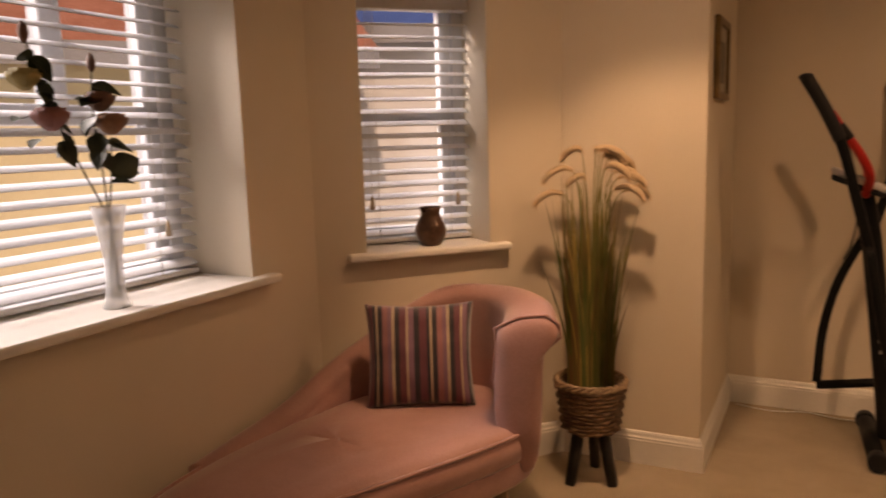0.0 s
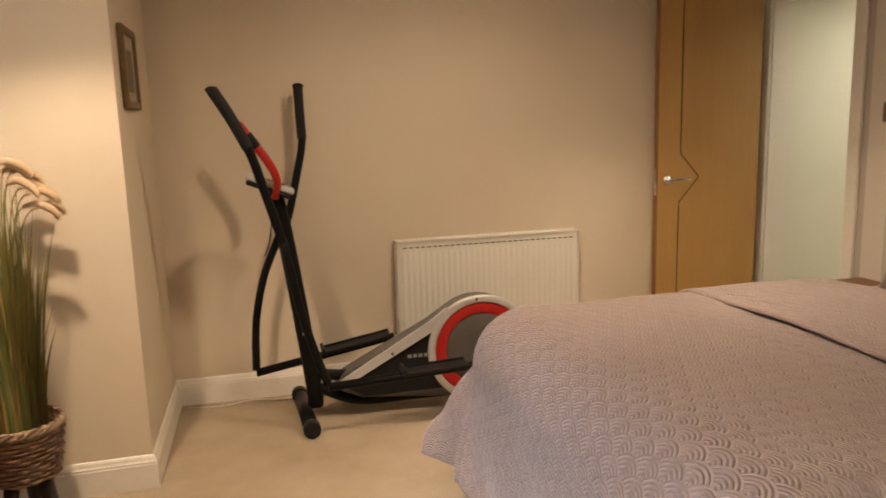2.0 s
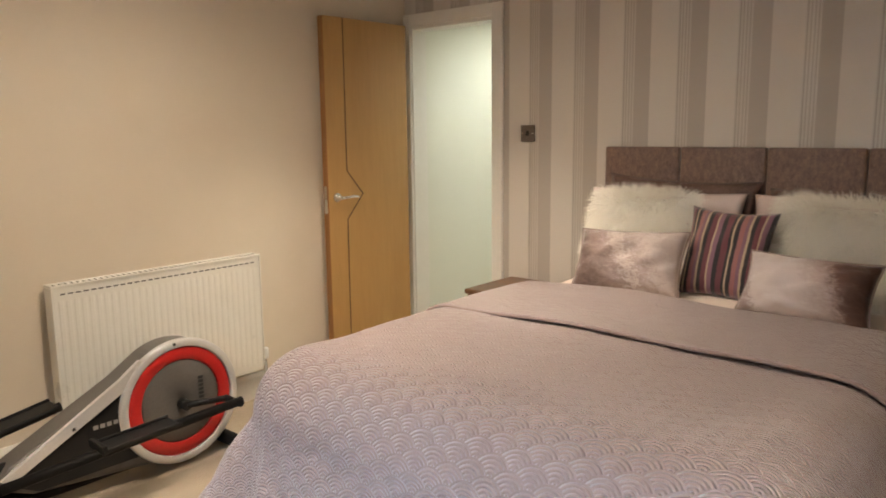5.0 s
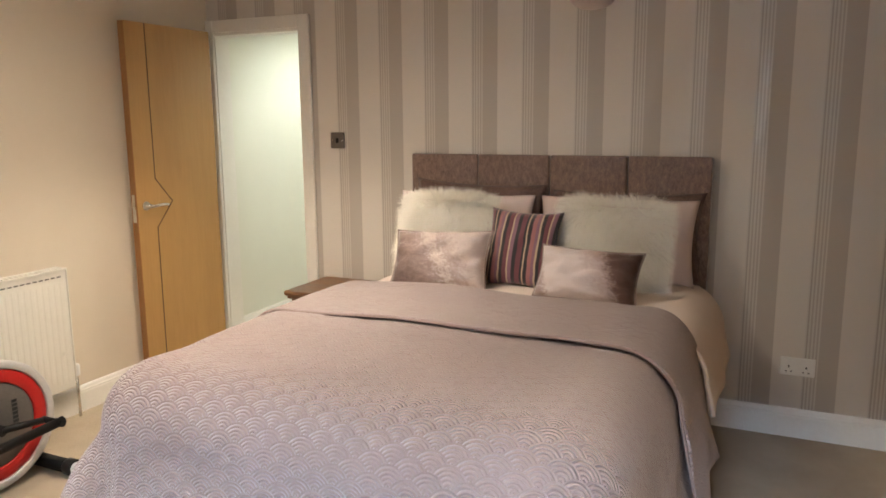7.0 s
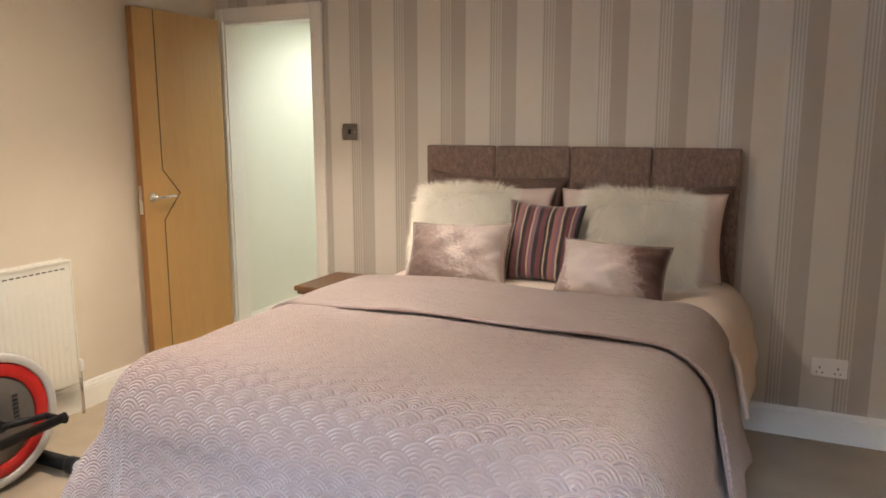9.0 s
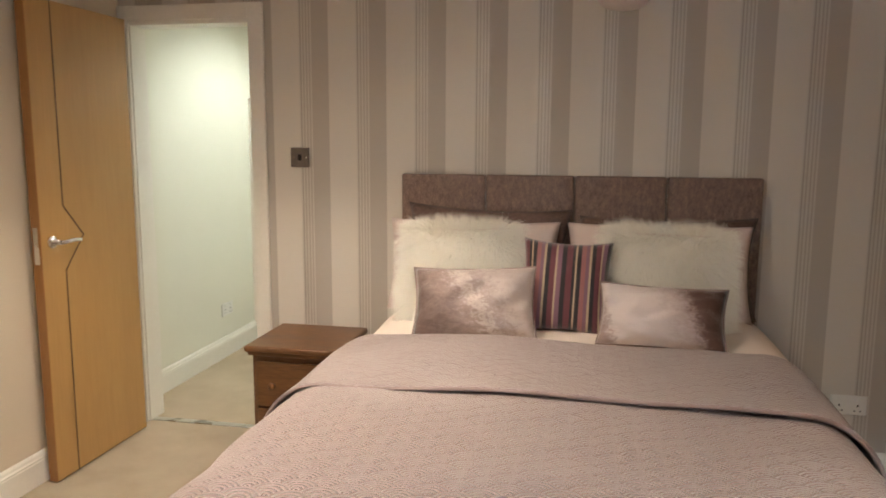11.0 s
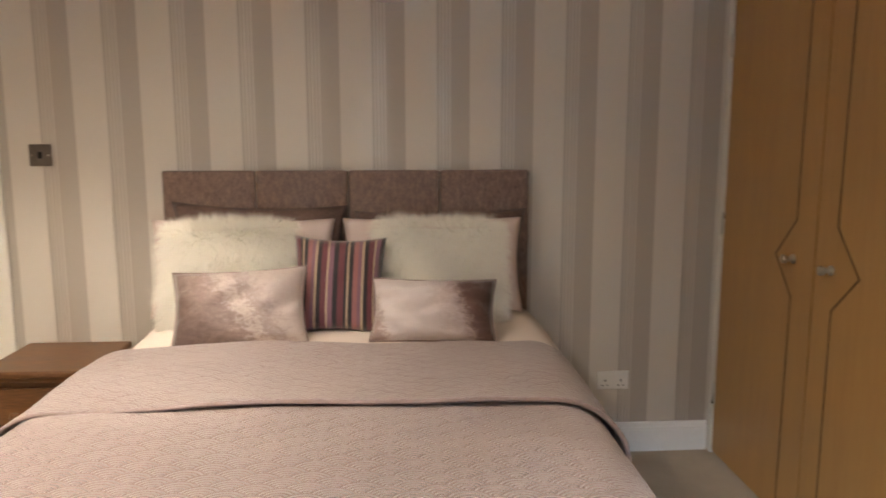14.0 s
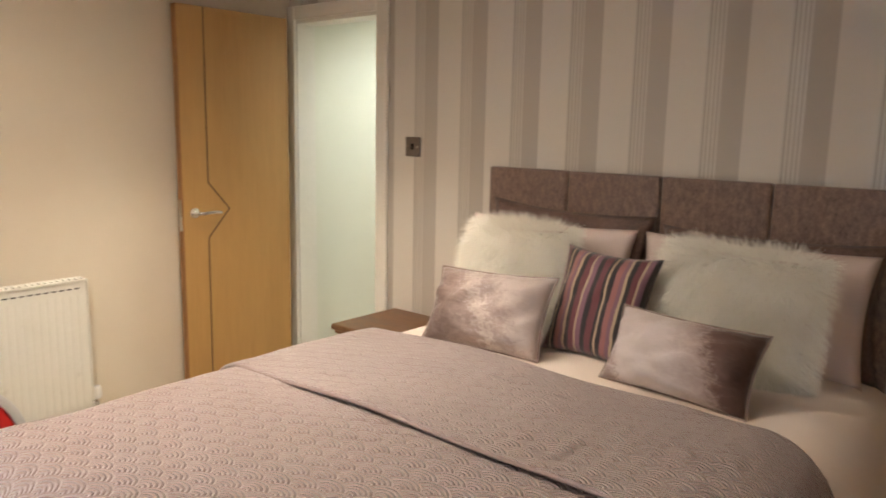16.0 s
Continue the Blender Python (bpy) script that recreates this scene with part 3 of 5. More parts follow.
blind(M_W2, W2W, 0.92, 1.90, 0.19, 21, (0.10, 0.40), "narrow white wooden venetian blind with open slats")

# door linings and architraves
def trim_piece(lo, hi, bevel=0.006, label="white gloss door architrave", name="trim"):
    return tagged(mesh_object(name, bm_box(lo, hi, bevel, 2), GLOSS), label, "architrave", kind="structure")


trim_piece((-0.020, -0.742, 0), (0.0, -0.668, 2.055))
trim_piece((-0.020, -0.055, 0), (0.0, -0.002, 2.055))
trim_piece((-0.020, -0.668, 1.985), (0.0, -0.055, 2.055))
trim_piece((0.0, -0.692, 0), (0.122, -0.667, 1.988), 0.002, "white gloss door lining")
trim_piece((0.0, -0.058, 0), (0.122, -0.034, 1.988), 0.002, "white gloss door lining")
trim_piece((0.0, -0.667, 1.968), (0.122, -0.058, 1.990), 0.002, "white gloss door lining")
trim_piece((0.122, -0.02, 0), (0.140, 0.123, 2.05), 0.003, "white gloss architrave in the hall")
trim_piece((1.60, 0.103, 0.0), (1.68, 0.125, 1.72), 0.004, "white gloss architrave in the hall")
tagged(mesh_object("threshold", bm_box((0.01, -0.666, 0.0), (0.05, -0.059, 0.006), 0.003), STEEL), "thin metal carpet bar across the doorway", "threshold", kind="structure")


def inlay(points, y, parent, width=0.006, proud=-1):
    """A thin dark line let into a door face, through (x, z) points."""
    bm = bmesh.new()
    for (x0, z0), (x1, z1) in zip(points, points[1:]):
        d = Vector((x1 - x0, 0, z1 - z0)).normalized() * (width * 0.4)
        a, b = Vector((x0, 0, z0)) - d, Vector((x1, 0, z1)) + d
        n = Vector((d.z, 0, -d.x)).normalized() * width / 2
        low = [bm.verts.new(p + Vector((0, y, 0))) for p in (a - n, a + n, b + n, b - n)]
        high = [bm.verts.new(p.co + Vector((0, proud * 0.0012, 0))) for p in low]
        bm.faces.new(high)
        for i in range(4):
            bm.faces.new((low[i], low[(i + 1) % 4], high[(i + 1) % 4], high[i]))
    fix(bm)
    return part("inlay_line", bm, INLAY, parent, "dark inlaid line with a pointed kink")


def lever_handle(parent, x, y, z, length, mat=CHROME):
    bm = bmesh.new()
    lathe(bm, [(0.026, 0), (0.026, 0.006), (0.022, 0.009), (0.011, 0.010), (0.010, 0.045)], 20, pose(x, y, z, 90))
    handle = part("handle", bm, mat, parent, "chrome lever handle")
    bm = bmesh.new()
    tube(bm, smooth_line([(x, y - 0.043, z), (x + 0.02, y - 0.05, z), (x + length * 0.6, y - 0.05, z + 0.003), (x + length, y - 0.044, z - 0.002)], 6), [0.0095] * 18 + [0.008], 10)
    part("lever", bm, mat, handle)


# bedroom door, swung open beside the radiator wall
door = thing("door_1", pose(-0.092, -0.050, 0, 0, 0, -0.6), "light oak veneer bedroom door standing wide open", "door", kind="structure")
leaf = part("leaf", bm_box((-0.622, -0.043, 0.008), (0, 0, 1.98), 0.002), OAK, door)
part("lipping", bm_box((-0.6255, -0.0415, 0.008), (-0.6215, -0.0015, 1.979), 0.001), OAKEDGE, door, "darker oak lipping on the door's edge")
inlay([(-0.487, 1.978), (-0.487, 1.158), (-0.372, 1.025), (-0.492, 0.888), (-0.496, 0.01)], -0.043, door)
lever_handle(door, -0.565, -0.043, 1.015, 0.12)
part("latch_plate", bm_box((-0.6275, -0.033, 0.93), (-0.625, -0.011, 1.08), 0.0005), STEEL, door)
for hz in (0.25, 1.0, 1.75):
    bm = bmesh.new()
    tube(bm, [(0.008, -0.004, hz - 0.045), (0.008, -0.004, hz + 0.045)], 0.0075, 8)
    part("hinge", bm, STEEL, door)

# built-in wardrobe
WY = S1[1]
wardrobe = thing("wardrobe", pose(0, WY, 0), "built-in wardrobe with two oak veneer doors, closed", "wardrobe")
part("jamb", bm_box((-0.049, -0.10, 0), (-0.010, 0.012, 2.03), 0.003), GLOSS, wardrobe, "white gloss jamb")
part("jamb", bm_box((-1.545, -0.10, 0), (-1.49, 0.008, 2.03), 0.003), GLOSS, wardrobe, "white gloss jamb")
part("architrave", bm_box((-1.585, 0.0015, 0), (-1.512, 0.020, 2.075), 0.006), GLOSS, wardrobe, "white gloss architrave")
part("architrave", bm_box((-1.512, 0.0015, 2.012), (-0.004, 0.020, 2.085), 0.006), GLOSS, wardrobe, "white gloss architrave")
part("back_panel", bm_box((-1.55, -0.62, 0), (-0.04, -0.60, 2.05)), CEIL, wardrobe)
for x0, x1, line, kx, hx in ((-0.766, -0.052, [(-0.647, 2.005), (-0.640, 1.132), (-0.507, 0.99), (-0.630, 0.851), (-0.622, 0.012)], -0.632, -0.048),
                             (-1.486, -0.772, [(-0.897, 2.005), (-0.889, 1.134), (-1.018, 0.987), (-0.884, 0.857), (-0.884, 0.012)], -0.868, -1.489)):
    wd = part("door", bm_box((x0, -0.032, 0.010), (x1, 0.003, 2.008), 0.002), OAK, wardrobe)
    inlay(line, 0.003, wd, 0.0065, 1)
    bm = bmesh.new()
    lathe(bm, [(0.017, 0), (0.017, 0.004), (0.008, 0.006), (0.007, 0.020), (0.012, 0.024), (0.0165, 0.032), (0.016, 0.040), (0.010, 0.044)], 18, pose(kx, 0.003, 0.99, -90))
    part("knob", bm, STEEL, wd, "round brushed steel knob")
    for hz in (1.80, 1.05, 0.28):
        bm = bmesh.new()
        tube(bm, [(hx, 0.008, hz - 0.048), (hx, 0.008, hz + 0.048)], 0.008, 8)
        box(bm, (hx - 0.012, 0.0035, hz - 0.046), (hx + 0.012, 0.0065, hz + 0.046))
        part("hinge", bm, STEEL, wd, "brushed steel butt hinge")

# radiator
radiator = thing("radiator", pose(-2.183, 0, 0), "white panel radiator with a ribbed front and top grille", "radiator")
RW, RZ0, RZ1 = 0.99, 0.175, 0.775
bm = bmesh.new()
ribs, prof = 30, []
for i in range(ribs + 1):
    x = 0.03 + (RW - 0.06) * i / ribs
    prof += [(x - 0.011, -0.0965), (x - 0.007, -0.0983), (x + 0.007, -0.0983), (x + 0.011, -0.0965)]
rows = []
for z, k in ((RZ0 + 0.03, 0), (RZ0 + 0.05, 1), (RZ1 - 0.08, 1), (RZ1 - 0.06, 0)):
    rows.append([bm.verts.new((x, y if k else -0.0965, z)) for x, y in prof])
for a, b in zip(rows, rows[1:]):
    for i in range(len(prof) - 1):
        bm.faces.new((a[i], a[i + 1], b[i + 1], b[i]))
box(bm, (0, -0.0935, RZ0), (RW, -0.080, RZ1 - 0.004), 0.004)
part("front_panel", fix(bm), RADWHITE, radiator)
part("back_panel", bm_box((0.0, -0.045, RZ0), (RW, -0.032, RZ1 - 0.004), 0.004), RADWHITE, radiator)
part("side_cover", bm_box((-0.006, -0.099, RZ0 + 0.02), (0.0, -0.028, RZ1 - 0.01), 0.002), RADWHITE, radiator)
part("side_cover", bm_box((RW, -0.099, RZ0 + 0.02), (RW + 0.006, -0.028, RZ1 - 0.01), 0.002), RADWHITE, radiator)
bm = bmesh.new()
box(bm, (-0.006, -0.100, RZ1 - 0.012), (RW + 0.006, -0.094, RZ1), 0.002)
box(bm, (-0.006, -0.034, RZ1 - 0.012), (RW + 0.006, -0.028, RZ1), 0.002)
for i in range(41):
    x = -0.004 + RW * i / 40
    box(bm, (x, -0.094, RZ1 - 0.008), (x + 0.006, -0.034, RZ1 - 0.002))
part("top_grille", bm, RADWHITE, radiator)
bm = bmesh.new()
for i in range(30):
    x = 0.04 + (RW - 0.08) * i / 29
    box(bm, (x - 0.0105, -0.0955, RZ1 - 0.042), (x + 0.0105, -0.0942, RZ1 - 0.036))
part("slot_row", bm, GREYPLASTIC, radiator, "row of short dark slots along the front")
for x in (0.10, RW - 0.10):
    part("bracket", bm_box((x - 0.02, -0.034, RZ0 + 0.05), (x + 0.02, -0.001, RZ1 - 0.08), 0.002), RADWHITE, radiator)
bm = bmesh.new()
tube(bm, [(RW, -0.06, RZ0 + 0.035), (RW + 0.03, -0.06, RZ0 + 0.035)], 0.011, 10)
tube(bm, [(RW + 0.035, -0.06, 0.0), (RW + 0.035, -0.06, RZ0 + 0.03)], 0.0075, 8)
valve = part("valve", bm, CHROME, radiator, "chrome radiator valve and pipe")
bm = bmesh.new()
lathe(bm, [(0.012, 0), (0.017, 0.006), (0.018, 0.05), (0.013, 0.06)], 14, pose(RW + 0.035, -0.06, RZ0 + 0.04))
part("valve_cap", bm, PLASTIC, valve)
bm = bmesh.new()
tube(bm, [(0, -0.06, RZ0 + 0.035), (-0.03, -0.06, RZ0 + 0.035), (-0.032, -0.06, 0.0)], 0.0075, 8)
part("valve", bm, CHROME, radiator)

# switch, sockets, wall light, picture
switch = thing("light_switch", pose(-0.001, -0.904, 1.352), "dark metal light switch plate on the striped wallpaper", "switch")
part("plate", bm_box((-0.008, -0.045, -0.045), (0, 0.045, 0.045), 0.003), textured("dark nickel plate", (0.13, 0.11, 0.10), (0.19, 0.165, 0.15), 0.35, 8, 90, 0.05, 0.0004, metal=0.7), switch)
part("rocker", bm_box((-0.013, -0.008, -0.014), (-0.007, 0.008, 0.014), 0.002), BLACKPLASTIC, switch)
for sy in (-0.032, 0.032):
    bm = bmesh.new()
    lathe(bm, [(0.0035, 0), (0.0035, 0.001)], 8, pose(-0.008, sy, 0, 0, -90))
    part("screw", bm, STEEL, switch)


def socket(m, label):
    """A double switched socket, 146 mm wide, facing -y of its pose."""
    s = thing("wall_socket", m, label, "socket")
    part("plate", bm_box((-0.073, -0.009, -0.043), (0.073, 0, 0.043), 0.004), PLASTIC, s)
    for sx in (-0.036, 0.036):
        part("rocker", bm_box((sx - 0.006, -0.0125, 0.014), (sx + 0.006, -0.008, 0.032), 0.0015), PLASTIC, s)
        bm = bmesh.new()
        box(bm, (sx - 0.003, -0.0096, -0.006), (sx + 0.003, -0.0088, 0.004))
        for dx in (-0.011, 0.011):
            box(bm, (sx + dx - 0.0035, -0.0096, -0.026), (sx + dx + 0.0035, -0.0088, -0.021))
        part("pin_holes", bm, DARKINK, s)
    return s


socket(pose(-0.001, -3.332, 0.337, 0, 0, -90), "white double wall socket on the striped wallpaper")
socket(pose(1.19, HALL_N - 0.001, 0.315), "white double wall socket on the hall wall")

lamp = thing("wall_light", pose(0, -2.345, 1.97), "frosted blush glass bowl uplighter on the wallpaper, unlit", "wall lamp")
bm = bmesh.new()
rings = []
for z, r in ((0.0, 0.02), (0.006, 0.055), (0.025, 0.092), (0.055, 0.115), (0.09, 0.125), (0.093, 0.118), (0.06, 0.106), (0.035, 0.085)):
    rings.append([bm.verts.new((-0.001 - r * math.sin(a) * 0.95, r * math.cos(a), z)) for a in (math.pi * j / 20 for j in range(21))])
for a, b in zip(rings, rings[1:]):
    for j in range(20):
        bm.faces.new((a[j], a[j + 1], b[j + 1], b[j])).smooth = True
bm.faces.new(rings[0])
part("bowl", fix(bm), ALABASTER, lamp)
part("back_plate", bm_box((-0.012, -0.05, 0.02), (-0.001, 0.05, 0.085), 0.003), STEEL, lamp)

picture = thing("picture", pose(-3.312, -0.595, 1.605), "small dark gilt picture frame with a faded print", "picture")
for lo, hi in (((0.001, -0.155, -0.155), (0.024, -0.125, 0.155)), ((0.001, 0.125, -0.155), (0.024, 0.155, 0.155)),
               ((0.001, -0.125, -0.155), (0.024, 0.125, -0.125)), ((0.001, -0.125, 0.125), (0.024, 0.125, 0.155))):
    part("frame", bm_box(lo, hi, 0.006), GOLDFRAME, picture)
part("mount", bm_box((0.003, -0.126, -0.126), (0.012, 0.126, 0.126)), MOUNT, picture)
part("print", bm_box((0.0121, -0.075, -0.09), (0.0128, 0.075, 0.07)), PRINT, picture)

# recessed ceiling spotlights, unseen; the added fill lamps get fittings too
for sx, sy, sw, cone, aim, soft in SPOTS:
    bm = bmesh.new()
    lathe(bm, [(0.030, -0.001), (0.032, -0.006), (0.044, -0.006), (0.046, 0.0)], 24, None, False)
    d = thing("downlight", pose(sx, sy, CEILING), "small round recessed ceiling spotlight, unseen, position assumed", "ceiling light", "ceiling spotlights")
    part("bezel", bm, STEEL, d)

# ---- outside the bay ----
def house(m, w, d, h, ridge, wallmat, roofmat, cols, rows, label):
    """A plain neighbouring house: walls, pitched roof, fascia, windows facing -y."""
    top = thing("house", m, label, "house")
    part("wall", bm_box((-w / 2, 0, 0), (w / 2, d, h)), wallmat, top)
    bm = bmesh.new()
    pts = [(-w / 2 - 0.3, -0.35, h), (w / 2 + 0.3, -0.35, h), (w / 2 + 0.3, d / 2, ridge), (-w / 2 - 0.3, d / 2, ridge), (-w / 2 - 0.3, d + 0.35, h), (w / 2 + 0.3, d + 0.35, h)]
    v = [bm.verts.new(p) for p in pts]
    bm.faces.new((v[0], v[1], v[2], v[3]))
    bm.faces.new((v[3], v[2], v[5], v[4]))
    bm.faces.new((v[0], v[3], v[4]))
    bm.faces.new((v[1], v[5], v[2]))
    bm.faces.new((v[0], v[4], v[5], v[1]))
    part("roof", fix(bm), roofmat, top)
    part("fascia", bm_box((-w / 2 - 0.3, -0.38, h - 0.22), (w / 2 + 0.3, -0.352, h - 0.002)), FASCIA, top)
    for i in range(cols):
        for j in range(rows):
            x, z = (i + 0.5) / cols * w - w / 2, 0.9 + j * 2.6
            win = part("window", bm_box((x - 0.6, -0.03, z), (x + 0.6, 0.02, z + 1.15), 0.01), PVC, top)
            part("pane", bm_box((x - 0.53, -0.036, z + 0.07), (x - 0.03, -0.031, z + 1.08)), FASCIA, win)
            part("pane", bm_box((x + 0.03, -0.036, z + 0.07), (x + 0.53, -0.031, z + 1.08)), FASCIA, win)
    return top


tagged(mesh_object("ground", bm_box((-1500, -1500, -0.40), (1500, 1500, -0.15)), YARD), "grey paved ground outside", "ground", kind="structure")
house(pose(-9.35, 1.0, -0.15, 0, 0, 53), 5.4, 6, 2.45, 4.6, RENDERCREAM, ROOFRED, 0, 0, "cream rendered house with a red tiled roof")
# its blue roof is added to give the strip of blue above the wall
house(pose(-7.65, 4.45, -0.15, 0, 0, 30), 6.4, 6, 2.83, 5.2, RENDERWHITE, ROOFBLUE, 0, 0, "white rendered house with a deep blue roof")

# ---- bed ----
bed = thing("bed", pose(0, -2.167, 0), "king-size divan bed with a brown panelled velvet headboard", "bed")
part("divan_base", bm_box((-2.06, -0.745, 0.05), (-0.085, 0.745, 0.36), 0.02, 3), DIVAN, bed)
part("mattress", bm_box((-2.06, -0.745, 0.365), (-0.085, 0.745, 0.64), 0.06, 4), CREAMCOTTON, bed)
for lx in (-1.95, -0.2):
    for ly in (-0.62, 0.62):
        bm = bmesh.new()
        lathe(bm, [(0.025, 0), (0.028, 0.01), (0.022, 0.052)], 12, pose(lx, ly, 0))
        part("leg", bm, BLACKPLASTIC, bed)
headboard = part("headboard", bm_box((-0.045, -0.757, 0.25), (-0.004, 0.757, 1.283), 0.008), HEADFABRIC, bed)
for i in range(4):
    y0 = -0.76 + 0.38 * i
    bm = bm_box((-0.080, y0 + 0.002, 0.40), (-0.040, y0 + 0.378, 1.288), 0.011, 4)
    part("panel", bm, HEADFABRIC, headboard, smooth=True)


def drape(name, s0, s1, edge_s, half, top, r, drop_left, drop_right, parent, mat, lift=0.0, thick=0.010, nx=60, ny=90, flare=0.10, wob=0.006, seed=0.0, skew=0.0, bow=0.0, lip=0.0, label=""):
    """A cloth laid over the bed from s0 to s1 (metres from the wall), hanging over its sides and foot."""
    bm = bmesh.new()
    uvl = bm.loops.layers.uv.new("UVMap")
    grid, arc = [], r * math.pi / 2
    edge_w = half - r
    for i in range(nx + 1):
        line = []
        for j in range(ny + 1):
            w = -(edge_w + drop_right) + (2 * edge_w + drop_left + drop_right) * j / ny
            s = s0 + (s1 - s0) * i / nx
            side = max(0.0, abs(w) - edge_w)
            s_here = s - skew * (side if w < 0 else side * 0.3) * (2 * i / nx - 1) + bow * (i / nx) ** 2 * max(0.0, 1 - (w / half) ** 2)
            ex, ey = max(0.0, s_here - (edge_s - r)), side
            L = math.hypot(ex, ey)
            bs, bw = min(s_here, edge_s - r), max(-edge_w, min(edge_w, w))
            if L > 1e-9:
                dx, dy = ex / L, ey / L * (1 if w > 0 else -1)
                if L < arc:
                    hx, vz = r * math.sin(L / r), r * (1 - math.cos(L / r))
                else:
                    e = L - arc
                    ang = math.atan2(ex, ey)
                    fold = 0.030 * math.sin(ang * 8 + seed) * min(1, e / 0.25) * (1 if ex > 0 and ey > 0 else 0.25)
                    ripple = 0.012 * math.sin((s + w) * 14 + seed) * min(1, e / 0.3)
                    both = 1 if ex > 0.02 and ey > 0.02 else 0
                    spread_out = flare + 0.27 * math.sin(2 * ang) ** 2 * both
                    hx, vz = r + spread_out * e + fold + ripple, r + e * (0.985 - 0.35 * both * math.sin(2 * ang) ** 2)
                px, py, pz = bs + hx * dx, bw + hx * dy, top - vz
            else:
                px, py, pz = bs, bw, top
            crown = 0.014 * (1 - (w / half) ** 2) if abs(w) < half else 0
            n1 = noise.noise(Vector((s * 2.3, w * 2.1, seed))) * wob + noise.noise(Vector((s * 7, w * 6, seed + 5))) * wob * 0.35
            raised = lip * max(0.0, (i / nx - 0.80) / 0.20) ** 1.5
            pz = max(0.035, pz + lift + crown + n1 + raised)
            line.append((bm.verts.new((-px, py + n1 * 0.4, pz)), (w, 3.0 - s)))
        grid.append(line)
    for i in range(nx):
        for j in range(ny):
            q = (grid[i][j], grid[i + 1][j], grid[i + 1][j + 1], grid[i][j + 1])
            f = bm.faces.new([p[0] for p in q])
            f.smooth = True
            for loop, p in zip(f.loops, q):
                loop[uvl].uv = p[1]
    fix(bm)
    ob = mesh_object(name, bm, mat, parent, label)
    mod = ob.modifiers.new("thickness", "SOLIDIFY")
    mod.thickness, mod.offset = thick, 1.0
    return ob


duvet = thing("duvet", pose(0, -2.167, 0), "pale blush cotton duvet hanging over the bed's sides", "duvet")
drape("cover", 0.10, 0.90, 3.0, 0.835, 0.690, 0.19, 0.42, 0.42, duvet, CREAMCOTTON, 0.0, 0.016, 30, 70, 0.22, 0.014, 3.0)
for side in (-1, 1):
    bm = bmesh.new()
    tube(bm, [(-0.13 - 0.06 * k, side * (0.862 + 0.006 * math.sin(k * 2.1)), 0.378 + 0.004 * math.sin(k * 1.7)) for k in range(12)], 0.005, 6)
    part("hem", bm, CREAMCOTTON, duvet)
coverlet = thing("coverlet", pose(0, -2.147, 0), "mauve satin coverlet quilted in overlapping fan rings, top folded back", "bedspread")
drape("spread", 0.98, 2.67, 2.19, 0.80, 0.736, 0.19, 0.42, 0.62, coverlet, QUILT, 0.004, 0.009, 96, 120, 0.15, 0.015, 0.7)
drape("folded_top", 0.835, 1.385, 3.0, 0.825, 0.744, 0.19, 0.42, 0.64, coverlet, QUILT, 0.004, 0.009, 48, 110, 0.20, 0.017, 1.9, 0.04, 0.015, 0.004)


def edge_roll(s, half, top, r, drop_left, drop_right, skew, parent):
    """The rounded turned edge along the folded band."""
    pts, edge_w, arc = [], half - r, r * math.pi / 2
    n = 60
    for j in range(n + 1):
        w = -(edge_w + drop_right) + (2 * edge_w + drop_left + drop_right) * j / n
        side = max(0.0, abs(w) - edge_w)
        sh = s - skew * (side if w < 0 else side * 0.3) + 0.015 * max(0.0, 1 - (w / half) ** 2)
        sign = 1 if w > 0 else -1
        if side <= 0:
            y, z = w, top
        elif side < arc:
            y, z = sign * (edge_w + r * math.sin(side / r)), top - r * (1 - math.cos(side / r))
        else:
            y, z = sign * (edge_w + r + 0.20 * (side - arc)), top - r - (side - arc) * 0.985
        crown = 0.014 * (1 - (w / half) ** 2) if abs(w) < half else 0
        pts.append((-sh, y, z + crown + 0.011 + noise.noise(Vector((s * 2.3, w * 2.1, 1.9))) * 0.017 + noise.noise(Vector((s * 7, w * 6, 6.9))) * 0.006))
    bm = bmesh.new()
    tube(bm, pts, 0.0050, 10)
    # the roll's darker colour paints in the shadow below the fold
    part("rolled_edge", bm, FOLDSHADE, parent, "mauve satin fold edge with painted shade")


edge_roll(1.385, 0.825, 0.744, 0.19, 0.42, 0.64, 0.04, coverlet)


